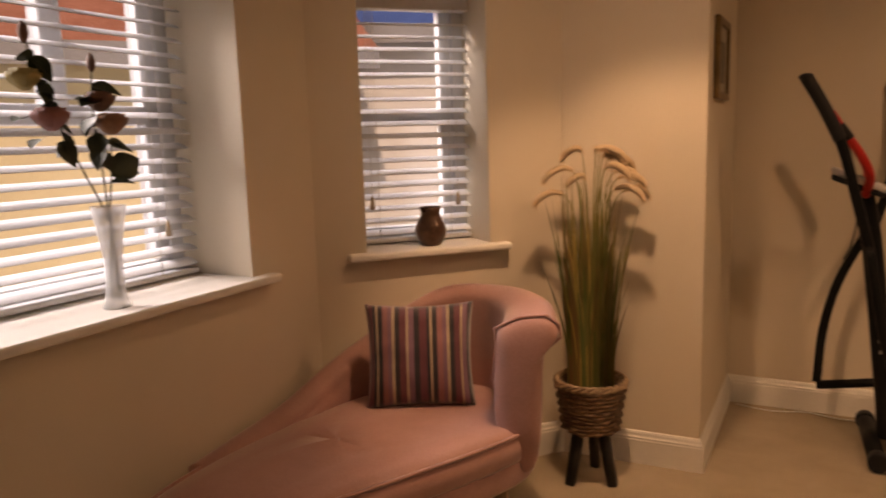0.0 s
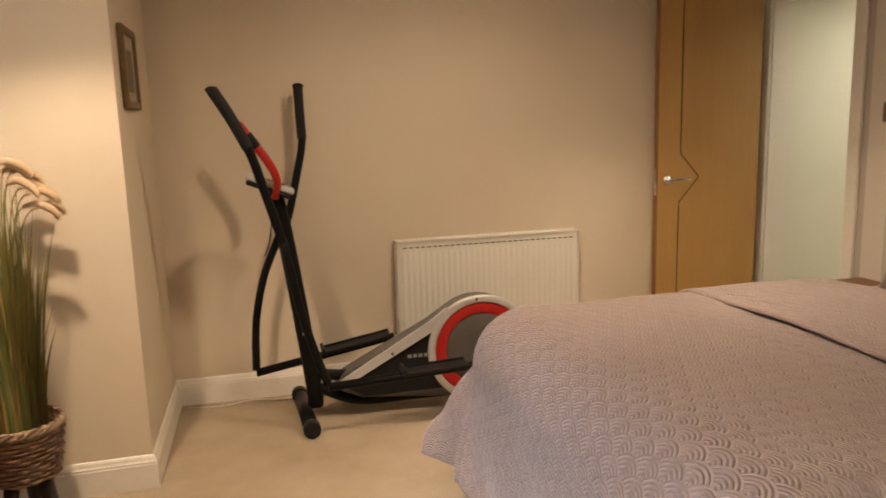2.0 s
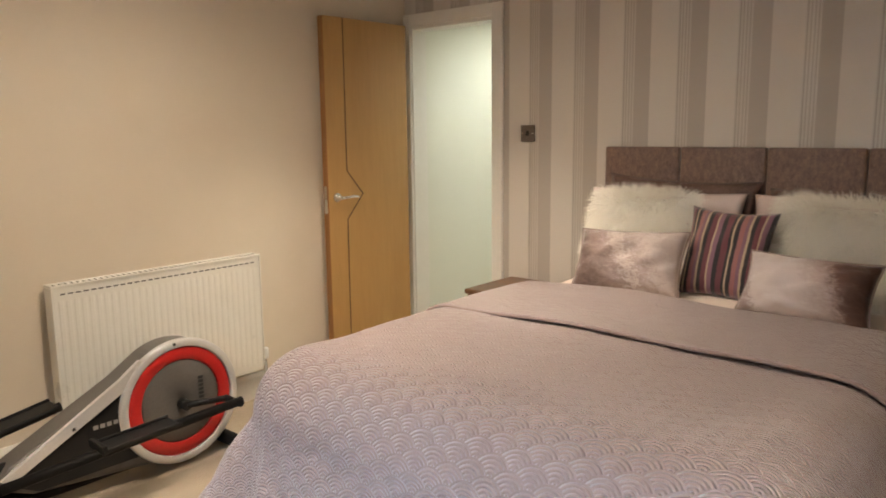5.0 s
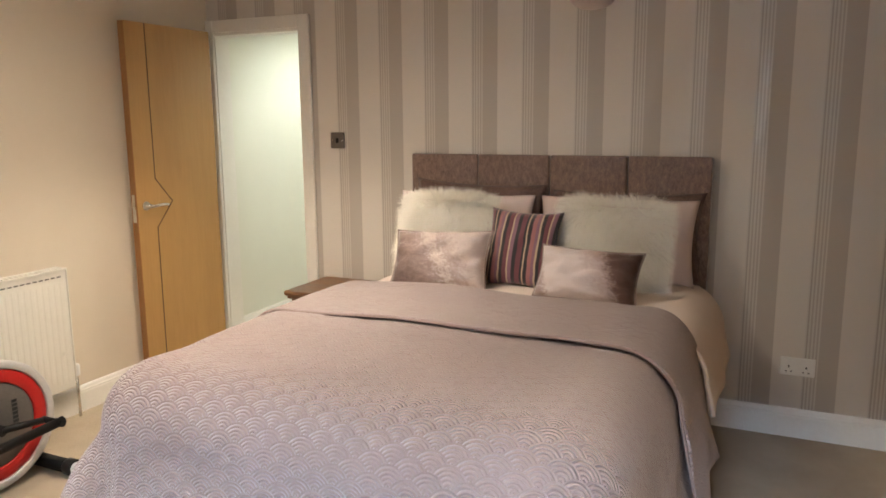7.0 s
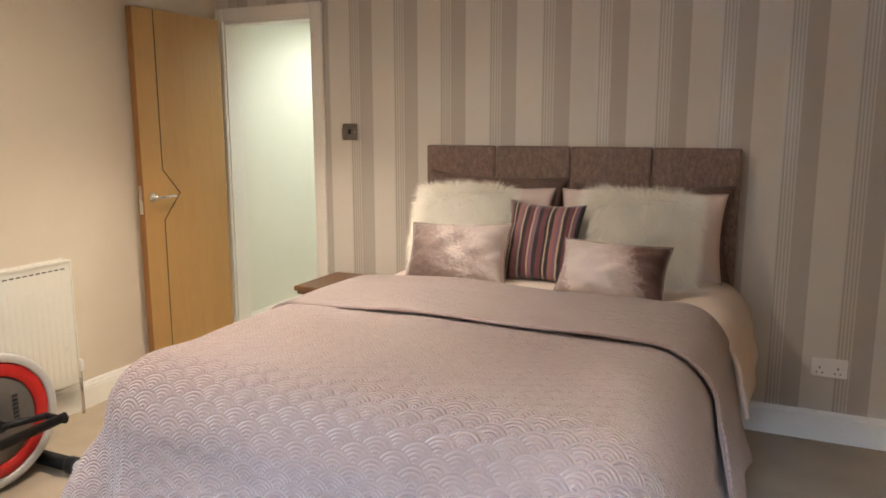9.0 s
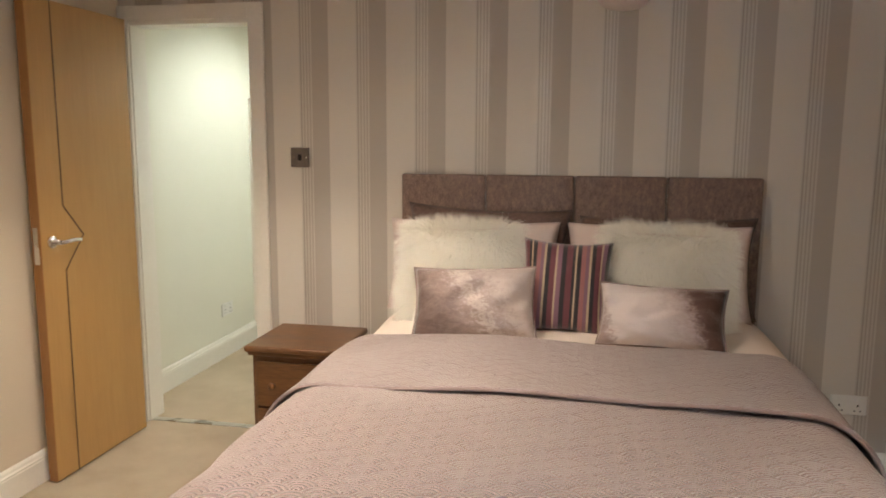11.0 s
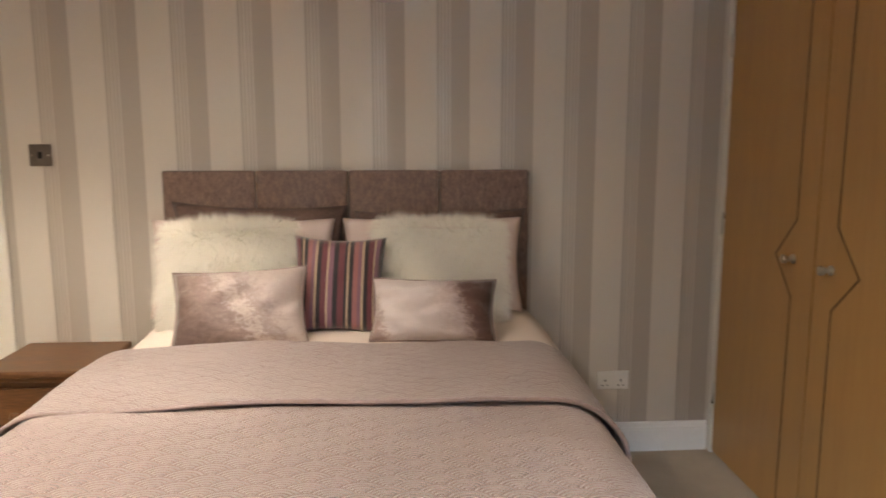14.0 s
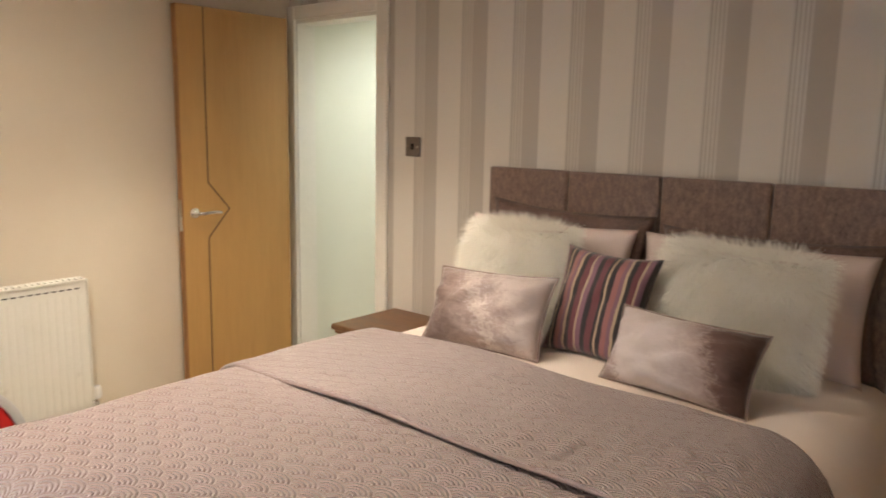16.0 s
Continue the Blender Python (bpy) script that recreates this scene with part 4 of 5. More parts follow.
def pillow_mesh(w, h, t, nx=26, ny=22, pinch=0.06, seed=0.0, crease=0.010):
    """A stuffed pillow lying in x and y with pinched sides and creases."""
    bm = bmesh.new()
    uvl = bm.loops.layers.uv.new("UVMap")
    for sgn in (1, -1):
        grid = []
        for i in range(nx + 1):
            line = []
            for j in range(ny + 1):
                u, v = 2 * i / nx - 1, 2 * j / ny - 1
                edge = max(0.0, (1 - abs(u) ** 2.6)) ** 0.62 * max(0.0, (1 - abs(v) ** 2.6)) ** 0.62
                x = u * w / 2 * (1 - pinch * (1 - abs(u) ** 4 * 0 - abs(v) ** 2) * abs(u) ** 3)
                y = v * h / 2 * (1 - pinch * (1 - abs(u) ** 2) * abs(v) ** 3)
                z = sgn * t / 2 * edge
                rim = min(1.0, edge * 2)
                z += rim * crease * noise.noise(Vector((u * 3 + seed, v * 3, sgn * 2))) + rim * crease * 0.5 * noise.noise(Vector((u * 8 + seed, v * 7, sgn * 2)))
                line.append(bm.verts.new((x, y, z)))
            grid.append(line)
        for i in range(nx):
            for j in range(ny):
                q = [(i, j), (i + 1, j), (i + 1, j + 1), (i, j + 1)]
                if sgn < 0:
                    q.reverse()
                f = bm.faces.new([grid[a][b] for a, b in q])
                f.smooth = True
                for loop, (a, b) in zip(f.loops, q):
                    loop[uvl].uv = (a / nx, b / ny)
    bmesh.ops.remove_doubles(bm, verts=bm.verts[:], dist=1e-4)
    return bm


def stand(x, y, z, lean, turn=0, roll=0):
    """A pose with a pillow's width across the bed, its bottom edge at x, y, z, leaning back by lean degrees."""
    base = Matrix(((0, 0, -1, 0), (-1, 0, 0, 0), (0, 1, 0, 0), (0, 0, 0, 1)))
    return Matrix.Translation((x, y, z)) @ Matrix.Rotation(radians(turn), 4, "Z") @ Matrix.Rotation(radians(lean), 4, "Y") @ base @ Matrix.Rotation(radians(roll), 4, "Z")


def cushion(name, m, w, h, t, mat, label, category, seed, pinch=0.06, piping=None, crease=0.010, group="pillows on the bed"):
    top = thing(name, m, label, category, group)
    bm = pillow_mesh(w, h, t, 26, 22, pinch, seed, crease)
    bmesh.ops.translate(bm, verts=bm.verts[:], vec=(0, h / 2, 0))
    part("cover", bm, mat, top, smooth=True)
    if piping:
        pts = []
        for k in range(64):
            a = 2 * math.pi * k / 64
            u, v = math.cos(a), math.sin(a)
            g = max(abs(u), abs(v))
            u, v = u / g, v / g
            pts.append((u * w / 2 * (1 - pinch * (1 - abs(v) ** 2) * abs(u) ** 3), h / 2 + v * h / 2 * (1 - pinch * (1 - abs(u) ** 2) * abs(v) ** 3), 0))
        bm = bmesh.new()
        tube(bm, pts, 0.0042, 6, True)
        part("piping", bm, piping, top)
    return top


def add_fur(top, w, h, t, count, seed):
    """Thousands of fine tufts standing out from a cushion."""
    rng = random.Random(seed)
    verts, faces = [], []
    for _ in range(count):
        u, v = rng.uniform(-1, 1), rng.uniform(-1, 1)
        if rng.random() < 0.22:
            if rng.random() < 0.5:
                u = math.copysign(1, u)
            else:
                v = math.copysign(1, v)
        edge = max(0.0, (1 - abs(u) ** 2.6)) ** 0.62 * max(0.0, (1 - abs(v) ** 2.6)) ** 0.62
        p = Vector((u * w / 2, h / 2 + v * h / 2, t / 2 * edge))
        out = Vector((u * abs(u) ** 3 * 0.9, v * abs(v) ** 3 * 0.9 - 0.45, 0.30 * (0.25 + edge)))
        swirl = noise.noise_vector(Vector((u * 2.2, v * 2.2, seed)))
        d = (out + swirl * 0.25 + Vector((rng.uniform(-1, 1), rng.uniform(-1, 1), rng.uniform(-0.3, 0.6))) * 0.24).normalized()
        length = rng.uniform(0.026, 0.052) * (1.0 + 0.5 * max(abs(u), abs(v)) ** 6)
        side = d.cross(Vector((rng.uniform(-1, 1), rng.uniform(-1, 1), 1))).normalized() * rng.uniform(0.0006, 0.0013)
        mid = p + d * length * 0.55 + swirl * 0.004
        tip = p + d * length + Vector((0, -0.008, 0)) + swirl * 0.007
        k = len(verts)
        verts += [p - side, p + side, mid - side * 0.7, mid + side * 0.7, tip]
        faces += [(k, k + 1, k + 3, k + 2), (k + 2, k + 3, k + 4)]
    data = bpy.data.meshes.new("fur")
    data.from_pydata([tuple(q) for q in verts], [], faces)
    data.materials.append(FUR)
    ob = new("fur", data)
    ob.parent = top
    tagged(ob, kind="stuff")


TOPZ = 0.704
cushion("pillow", stand(-0.215, -1.745, TOPZ, 13), 0.74, 0.40, 0.15, PINKCOTTON, "blush cotton pillow leaning on the headboard", "pillow", 1.0)
cushion("pillow", stand(-0.215, -2.515, TOPZ, 13), 0.74, 0.40, 0.15, PINKCOTTON, "blush cotton pillow leaning on the headboard", "pillow", 2.0)
for y, sd, rl, hi in ((-1.795, 3.0, -1.5, 0.455), (-2.555, 3.6, 0.5, 0.425)):
    cushion("cushion", stand(-0.150, y, TOPZ, 8, 0, rl), 0.72, hi, 0.10, BROWNVELVET, "brown velvet pillow tucked behind the blush pillows", "cushion", sd, 0.10)
for y, sd, rl in ((-1.724, 11, 1.5), (-2.528, 12, -1.5)):
    top = cushion("fur_cushion", stand(-0.40, y, TOPZ + 0.004, 20, 0, rl), 0.445, 0.39, 0.15, FUR, "cream long-haired faux fur cushion", "cushion", float(sd))
    add_fur(top, 0.445, 0.39, 0.15, 17000, sd)
cushion("striped_cushion", stand(-0.520, -2.145, TOPZ + 0.006, 22, 0, -2), 0.345, 0.37, 0.13, STRIPED, "plum, black and cream striped velvet cushion", "cushion", 6.0, 0.10)
cushion("velvet_cushion", stand(-0.70, -1.835, TOPZ + 0.010, 30, 4, 2), 0.46, 0.285, 0.16, SHEENMAUVE, "oblong silvery mauve crushed velvet cushion with piping", "cushion", 7.0, 0.075, MAUVEVELVET, 0.022)
# the dark end is shade put into the cover's colour
cushion("velvet_cushion", stand(-0.675, -2.490, TOPZ + 0.010, 30, -4, -1), 0.445, 0.236, 0.16, SHEENBROWN, "oblong silvery mauve velvet cushion, one end darkened by painted shade", "cushion", 9.5, 0.075, MAUVEVELVET, 0.022)

# ---- bedside cabinet ----
stand_ob = thing("bedside_cabinet", pose(0, -1.01, 0), "dark-stained oak bedside cabinet with drawers beside the bed", "bedside cabinet")
part("top", bm_box((-0.425, -0.215, 0.530), (-0.006, 0.215, 0.558), 0.009, 3), WALNUT, stand_ob)
part("moulding", bm_box((-0.412, -0.203, 0.512), (-0.012, 0.203, 0.531), 0.006, 2), WALNUT, stand_ob)
part("body", bm_box((-0.385, -0.192, 0.03), (-0.016, 0.192, 0.514), 0.004), WALNUT, stand_ob)
part("plinth", bm_box((-0.395, -0.200, 0.0), (-0.016, 0.200, 0.06), 0.006), WALNUT, stand_ob)
for z0, z1 in ((0.075, 0.275), (0.285, 0.485)):
    dr = part("drawer", bm_box((-0.402, -0.170, z0), (-0.384, 0.170, z1), 0.006, 2), WALNUT, stand_ob)
    for ky in (-0.09, 0.09):
        bm = bmesh.new()
        lathe(bm, [(0.008, 0), (0.008, 0.012), (0.016, 0.018), (0.015, 0.026), (0.006, 0.03)], 14, pose(-0.402, ky, (z0 + z1) / 2, 0, -90))
        part("knob", bm, WALNUT, dr)

# ---- bay: chaise, plant, sill things ----
chaise = thing("chaise_longue", pose(0, 0, 0), "blush pink velvet chaise longue with a rolled arm in the bay", "chaise longue")
SEAT = [(-3.73, -1.74), (-3.80, -1.50), (-3.97, -1.36), (-4.20, -1.42), (-4.40, -1.68), (-4.47, -2.05), (-4.47, -2.42), (-4.41, -2.63), (-4.30, -2.70), (-4.18, -2.62), (-4.06, -2.42)]


def ring_line(points, steps=6):
    pts = [Vector((x, y, 0)) for x, y in points]
    n, out = len(pts), []
    for i in range(n):
        p0, p1, p2, p3 = pts[i - 1], pts[i], pts[(i + 1) % n], pts[(i + 2) % n]
        for k in range(steps):
            t = k / steps
            out.append(0.5 * ((2 * p1) + (p2 - p0) * t + (2 * p0 - 5 * p1 + 4 * p2 - p3) * t * t + (3 * p1 - p0 - 3 * p2 + p3) * t ** 3))
    return out


def loft(bm, outline, levels, cap_top=True):
    """Stacks an outline, shrunk by inset at each (inset, z), into a solid."""
    c = sum(outline, Vector()) / len(outline)
    rings = []
    for inset, z in levels:
        ring = []
        for p in outline:
            d = (c - p)
            ring.append(bm.verts.new(p + d.normalized() * inset + Vector((0, 0, z))))
        rings.append(ring)
    n = len(outline)
    for a, b in zip(rings, rings[1:]):
        for i in range(n):
            bm.faces.new((a[i], a[(i + 1) % n], b[(i + 1) % n], b[i])).smooth = True
    bm.faces.new(rings[0][::-1])
    if cap_top:
        centre = bm.verts.new(c + Vector((0, 0, levels[-1][1] + 0.012)))
        for i in range(n):
            bm.faces.new((rings[-1][i], rings[-1][(i + 1) % n], centre)).smooth = True
    return fix(bm)


outline = ring_line(SEAT)
bm = bmesh.new()
loft(bm, outline, [(0.012, 0.245), (0.0, 0.258), (0.0, 0.315), (0.008, 0.325)])
part("seat_frame", bm, PINKVELVET, chaise)
bm = bmesh.new()
loft(bm, outline, [(0.010, 0.318), (-0.008, 0.335), (-0.012, 0.375), (0.004, 0.412), (0.05, 0.432), (0.16, 0.440), (0.30, 0.443)])
part("seat", bm, PINKVELVET, chaise)
bm = bmesh.new()
tube(bm, [p + Vector((0, 0, 0.414)) for p in outline], 0.006, 6, True)
part("piping", bm, PINKVELVET, chaise)

# back and rolled arm follow one line from the arm's front round to the foot
BACK = smooth_line([(-3.715, -1.70, 0.79), (-3.79, -1.50, 0.805), (-3.97, -1.345, 0.80), (-4.19, -1.385, 0.775), (-4.385, -1.64, 0.61), (-4.455, -1.93, 0.485), (-4.475, -2.18, 0.44), (-4.475, -2.32, 0.425)], 9)
inner = Vector((-4.10, -1.85, 0))
bm = bmesh.new()
rings = []
nb = len(BACK)
for i, p in enumerate(BACK):
    a, b = BACK[max(i - 1, 0)], BACK[min(i + 1, nb - 1)]
    d = Vector((b.x - a.x, b.y - a.y, 0)).normalized()
    out = Vector((-d.y, d.x, 0))
    if out.dot(p - inner) < 0:
        out = -out
    f = i / (nb - 1)
    roll = 0.062 * (1 - f) + 0.030 * f if f < 0.5 else 0.046 - 0.032 * (f - 0.5)
    h = p.z
    shape = [(-0.055, 0.40), (-0.060, 0.40 + (h - 0.40) * 0.45), (-0.045, h - roll * 1.5), (-0.050, h - roll * 0.7), (-0.020, h - 0.008), (0.020, h), (0.055, h - roll * 0.45), (0.060, h - roll * 1.1), (0.035, h - roll * 1.7), (0.020, h - roll * 2.2), (0.020, 0.262), (-0.04, 0.262)]
    if f > 0.85:
        k = (f - 0.85) / 0.15
        shape = [(o, z + (0.43 - z) * k * (0.75 if z > 0.43 else 0)) for o, z in shape]
    puff = 0.045 * max(0.0, 1 - f / 0.35)
    shape = [(o - puff if o < 0 and k < 4 else o + puff * 1.1 if 4 < k < 8 else o + puff * 0.7 if 7 < k < 11 else o, z) for k, (o, z) in enumerate(shape)]
    base = Vector((p.x, p.y, 0))
    rings.append([bm.verts.new(base + out * o + Vector((0, 0, z))) for o, z in shape])
m_ = len(rings[0])
ahead = Vector((BACK[0].x - BACK[2].x, BACK[0].y - BACK[2].y, 0)).normalized()
first_ring = [v.co.copy() for v in rings[0]]
mid = sum(first_ring, Vector()) / m_
for shrink, fore in ((0.90, 0.022), (0.55, 0.036)):
    rings.insert(0, [bm.verts.new(mid + (p - mid) * shrink + ahead * fore) for p in first_ring])
for a, b in zip(rings, rings[1:]):
    for j in range(m_):
        bm.faces.new((a[j], a[(j + 1) % m_], b[(j + 1) % m_], b[j])).smooth = True
bm.faces.new(rings[0][::-1])
bm.faces.new(rings[-1])
back_ob = part("backrest", fix(bm), PINKVELVET, chaise)
mod = back_ob.modifiers.new("soften", "SUBSURF")
mod.levels, mod.render_levels = 1, 2
bm = bmesh.new()
tube(bm, [v.co.copy() for v in [back_ob.data.vertices[k] for k in (1, 2, 3, 4, 5, 6, 7, 8)]], 0.005, 6)
part("arm_piping", bm, PINKVELVET, chaise)
for lx, ly in ((-3.80, -1.72), (-3.98, -1.47), (-4.40, -2.20), (-4.27, -2.62)):
    bm = bmesh.new()
    tube(bm, [(lx, ly, 0.255), (lx + (0.03 if lx > -4.1 else -0.01), ly - 0.02, 0.0)], [0.026, 0.014], 12)
    part("leg", bm, PALEWOOD, chaise, "tapered pale wooden leg")
cush = cushion("striped_cushion", pose(0, 0, 0), 0.37, 0.355, 0.13, STRIPED, "plum, black and cream striped velvet cushion on the chaise", "cushion", 4.0, 0.08, group="striped cushions")
cush.matrix_world = Matrix.Translation((-4.09, -1.70, 0.437)) @ Matrix.Rotation(radians(118), 4, "Z") @ Matrix.Rotation(radians(14), 4, "Y") @ Matrix(((0, 0, -1, 0), (-1, 0, 0, 0), (0, 1, 0, 0), (0, 0, 0, 1)))

# grass plant in a wicker basket on a black stand
PX, PY = -3.685, -1.095
plant = thing("grass_plant", pose(PX, PY, 0), "tall artificial grass plant with straw plumes in a wicker basket", "plant")
for a in (-120, -20, 95):
    c, s = math.cos(radians(a)), math.sin(radians(a))
    bm = bmesh.new()
    tube(bm, [(c * 0.055, s * 0.055, 0.24), (c * 0.105, s * 0.105, 0.0)], [0.029, 0.023], 4)
    part("leg", bm, EBONY, plant, "black wooden stand leg")
bm = bmesh.new()
lathe(bm, [(0.090, 0.205), (0.100, 0.208), (0.128, 0.395), (0.118, 0.395), (0.115, 0.37)], 32)
basket = part("basket", bm, WICKER, plant, "brown woven wicker basket")
bm = bmesh.new()
rows_n, around = 11, 48
for k in range(rows_n):
    z = 0.216 + k * 0.0165
    r = 0.103 + 0.026 * (z - 0.208) / 0.187
    pts = [((r + 0.0065 * math.cos(a * 12 + math.pi * k)) * math.cos(a), (r + 0.0065 * math.cos(a * 12 + math.pi * k)) * math.sin(a), z + 0.002 * math.sin(a * 5 + k)) for a in (2 * math.pi * j / around for j in range(around))]
    tube(bm, pts, 0.0078, 5, True)
part("weave", bm, WICKER, basket)
bm = bmesh.new()
for k in range(3):
    pts = [((0.130 + 0.006 * math.cos(a * 9 + k * 2.1)) * math.cos(a), (0.130 + 0.006 * math.cos(a * 9 + k * 2.1)) * math.sin(a), 0.397 + 0.010 * math.sin(a * 9 + k * 2.1)) for a in (2 * math.pi * j / 72 for j in range(72))]
    tube(bm, pts, 0.0072, 6, True)
part("braided_rim", bm, WICKERRIM, basket, "pale braided rim")
bm = bmesh.new()
lathe(bm, [(0.001, 0.375), (0.06, 0.382), (0.113, 0.370)], 20, None, False)
part("filling", bm, SOIL, plant)
rng = random.Random(4)
bm = bmesh.new()
for _ in range(420):
    a, r0 = rng.uniform(0, 2 * math.pi), 0.085 * math.sqrt(rng.random())
    tall = rng.choice((rng.uniform(0.35, 0.7), rng.uniform(0.55, 0.88)))
    lean = rng.uniform(0.0, 0.075) * (0.4 + r0 / 0.085)
    base = Vector((math.cos(a) * r0, math.sin(a) * r0, 0.375))
    dirn = Vector((math.cos(a + rng.uniform(-0.6, 0.6)), math.sin(a + rng.uniform(-0.6, 0.6)), 0))
    wide = rng.uniform(0.0030, 0.0062)
    side = Vector((-math.sin(a + 0.7), math.cos(a + 0.7), 0)) * wide
    prev = None
    for k in range(6):
        f = k / 5
        p = base + dirn * lean * f ** 1.9 + Vector((0, 0, tall * f * (1 - 0.12 * f * lean / 0.16)))
        tw = side * (1 - f ** 2.2) + Vector((0, 0, 1e-5))
        pair = (bm.verts.new(p - tw), bm.verts.new(p + tw))
        if prev:
            bm.faces.new((prev[0], prev[1], pair[1], pair[0]))
        prev = pair
part("grass", bm, GRASS, plant)
for a, reach, tall, droop in ((170, 0.05, 0.90, 0.065), (200, 0.09, 0.83, 0.075), (40, 0.07, 0.88, 0.07), (15, 0.13, 0.80, 0.06), (10, 0.05, 0.90, 0.07), (-20, 0.09, 0.84, 0.07), (30, 0.03, 0.90, 0.08), (0, 0.12, 0.76, 0.07), (205, 0.03, 0.80, 0.05), (28, 0.16, 0.75, 0.05), (22, 0.11, 0.82, 0.06), (36, 0.09, 0.87, 0.07), (195, 0.13, 0.74, 0.07)):
    c, s = math.cos(radians(a)), math.sin(radians(a))
    tip = smooth_line([(c * 0.02, s * 0.02, 0.38), (c * reach * 0.25, s * reach * 0.25, 0.38 + tall * 0.6), (c * reach * 0.55, s * reach * 0.55, 0.38 + tall * 0.93), (c * reach, s * reach, 0.38 + tall), (c * (reach + droop * 0.8), s * (reach + droop * 0.8), 0.38 + tall - droop * 0.28), (c * (reach + droop * 1.1), s * (reach + droop * 1.1), 0.38 + tall - droop * 0.75)], 6)
    bm = bmesh.new()
    tube(bm, tip[:18], 0.0022, 5)
    stem = part("stem", bm, GRASS, plant)
    head = tip[15:]
    bm = bmesh.new()
    tube(bm, head, [0.005 + 0.008 * math.sin(math.pi * min(1, (i + 0.6) / len(head))) for i in range(len(head))], 7)
    for p in head:
        for _ in range(26):
            q = Vector((rng.uniform(-1, 1), rng.uniform(-1, 1), rng.uniform(-1, 1))).normalized()
            e = q.orthogonal().normalized() * 0.0009
            tipv = p + q * 0.022
            bm.faces.new((bm.verts.new(p - e), bm.verts.new(p + e), bm.verts.new(tipv)))
    part("plume", bm, PLUME, stem, "drooping straw seed head")

pot = thing("vase", pose(-4.275, -1.255, 0.92), "small brown lustre pottery vase on the window sill", "vase")
bm = bmesh.new()
lathe(bm, [(0.032, 0.0), (0.040, 0.004), (0.057, 0.035), (0.062, 0.058), (0.055, 0.085), (0.040, 0.112), (0.037, 0.130), (0.043, 0.150), (0.040, 0.150), (0.033, 0.130), (0.035, 0.11), (0.05, 0.08), (0.05, 0.02)], 28)
part("body", bm, COPPERY, pot)

# glass vase with fabric roses
VX, VY = -4.60, -2.445
vase = thing("glass_vase", pose(VX, VY, 0.908), "tall flared clear glass vase on the bay sill", "vase")
bm = bmesh.new()
lathe(bm, [(0.036, 0.0), (0.038, 0.004), (0.030, 0.022), (0.024, 0.06), (0.025, 0.13), (0.034, 0.21), (0.046, 0.275), (0.0435, 0.275), (0.031, 0.21), (0.0222, 0.13), (0.021, 0.06), (0.024, 0.025), (0.002, 0.020)], 28)
part("body", bm, CRYSTAL, vase)
roses = thing("rose_stems", pose(VX, VY, 0.933), "artificial roses in pink, peach and cream with dark leaves", "flowers")


def leaf(parent, p, d, size, roll):
    """A pointed, slightly cupped rose leaf."""
    bm = bmesh.new()
    d = Vector(d).normalized()
    side = d.cross(Vector((0.3, 0.2, 1))).normalized()
    side = Matrix.Rotation(roll, 3, d) @ side
    up = side.cross(d)
    rows = []
    for k in range(6):
        f = k / 5
        w = size * 0.36 * math.sin(math.pi * (0.06 + 0.94 * f) ** 0.8)
        c = Vector(p) + d * size * f - up * size * 0.18 * f * f
        rows.append([bm.verts.new(c + side * w * s_ + up * abs(s_) * w * 0.35) for s_ in (-1, 0, 1)])
    for a, b in zip(rows, rows[1:]):
        for j in range(2):
            bm.faces.new((a[j], a[j + 1], b[j + 1], b[j])).smooth = True
    part("leaf", bm, LEAF, parent)


def bloom(parent, p, size, mat, bud=False):
    """A rose of overlapping cupped petals, or a closed bud."""
    rows = [(3, 0.30, 1.25, 0.0)] if bud else [(3, 0.22, 1.0, 0), (4, 0.42, 1.02, 0.3), (5, 0.60, 0.98, 0.8), (6, 0.74, 0.82, 0.1)]
    for n, rad, high, off in rows:
        for i in range(n):
            a0 = 2 * math.pi * i / n + off
            bm = bmesh.new()
            grid = []
            for k in range(5):
                f = k / 4
                line = []
                for j in range(5):
                    s_ = j / 4 - 0.5
                    a = a0 + s_ * 2.6 * 2 / n * 1.6
                    flare = (rad * math.sin(0.25 + f * (1.25 + 0.5 * (1 - rad))) * (1 + 0.10 * math.sin(9 * s_ + a0 * 3) * f) if not bud else rad * math.sin(math.pi * (0.12 + 0.80 * f)))
                    line.append(bm.verts.new(Vector(p) + Vector((math.cos(a) * flare, math.sin(a) * flare, high * f - 0.10 * (2 * s_) ** 2 * f)) * size))
                grid.append(line)
            for a_, b_ in zip(grid, grid[1:]):
                for j in range(4):
                    bm.faces.new((a_[j], a_[j + 1], b_[j + 1], b_[j])).smooth = True
            ob = part("petal", bm, mat, parent)
            mod = ob.modifiers.new("thickness", "SOLIDIFY")
            mod.thickness = 0.0012


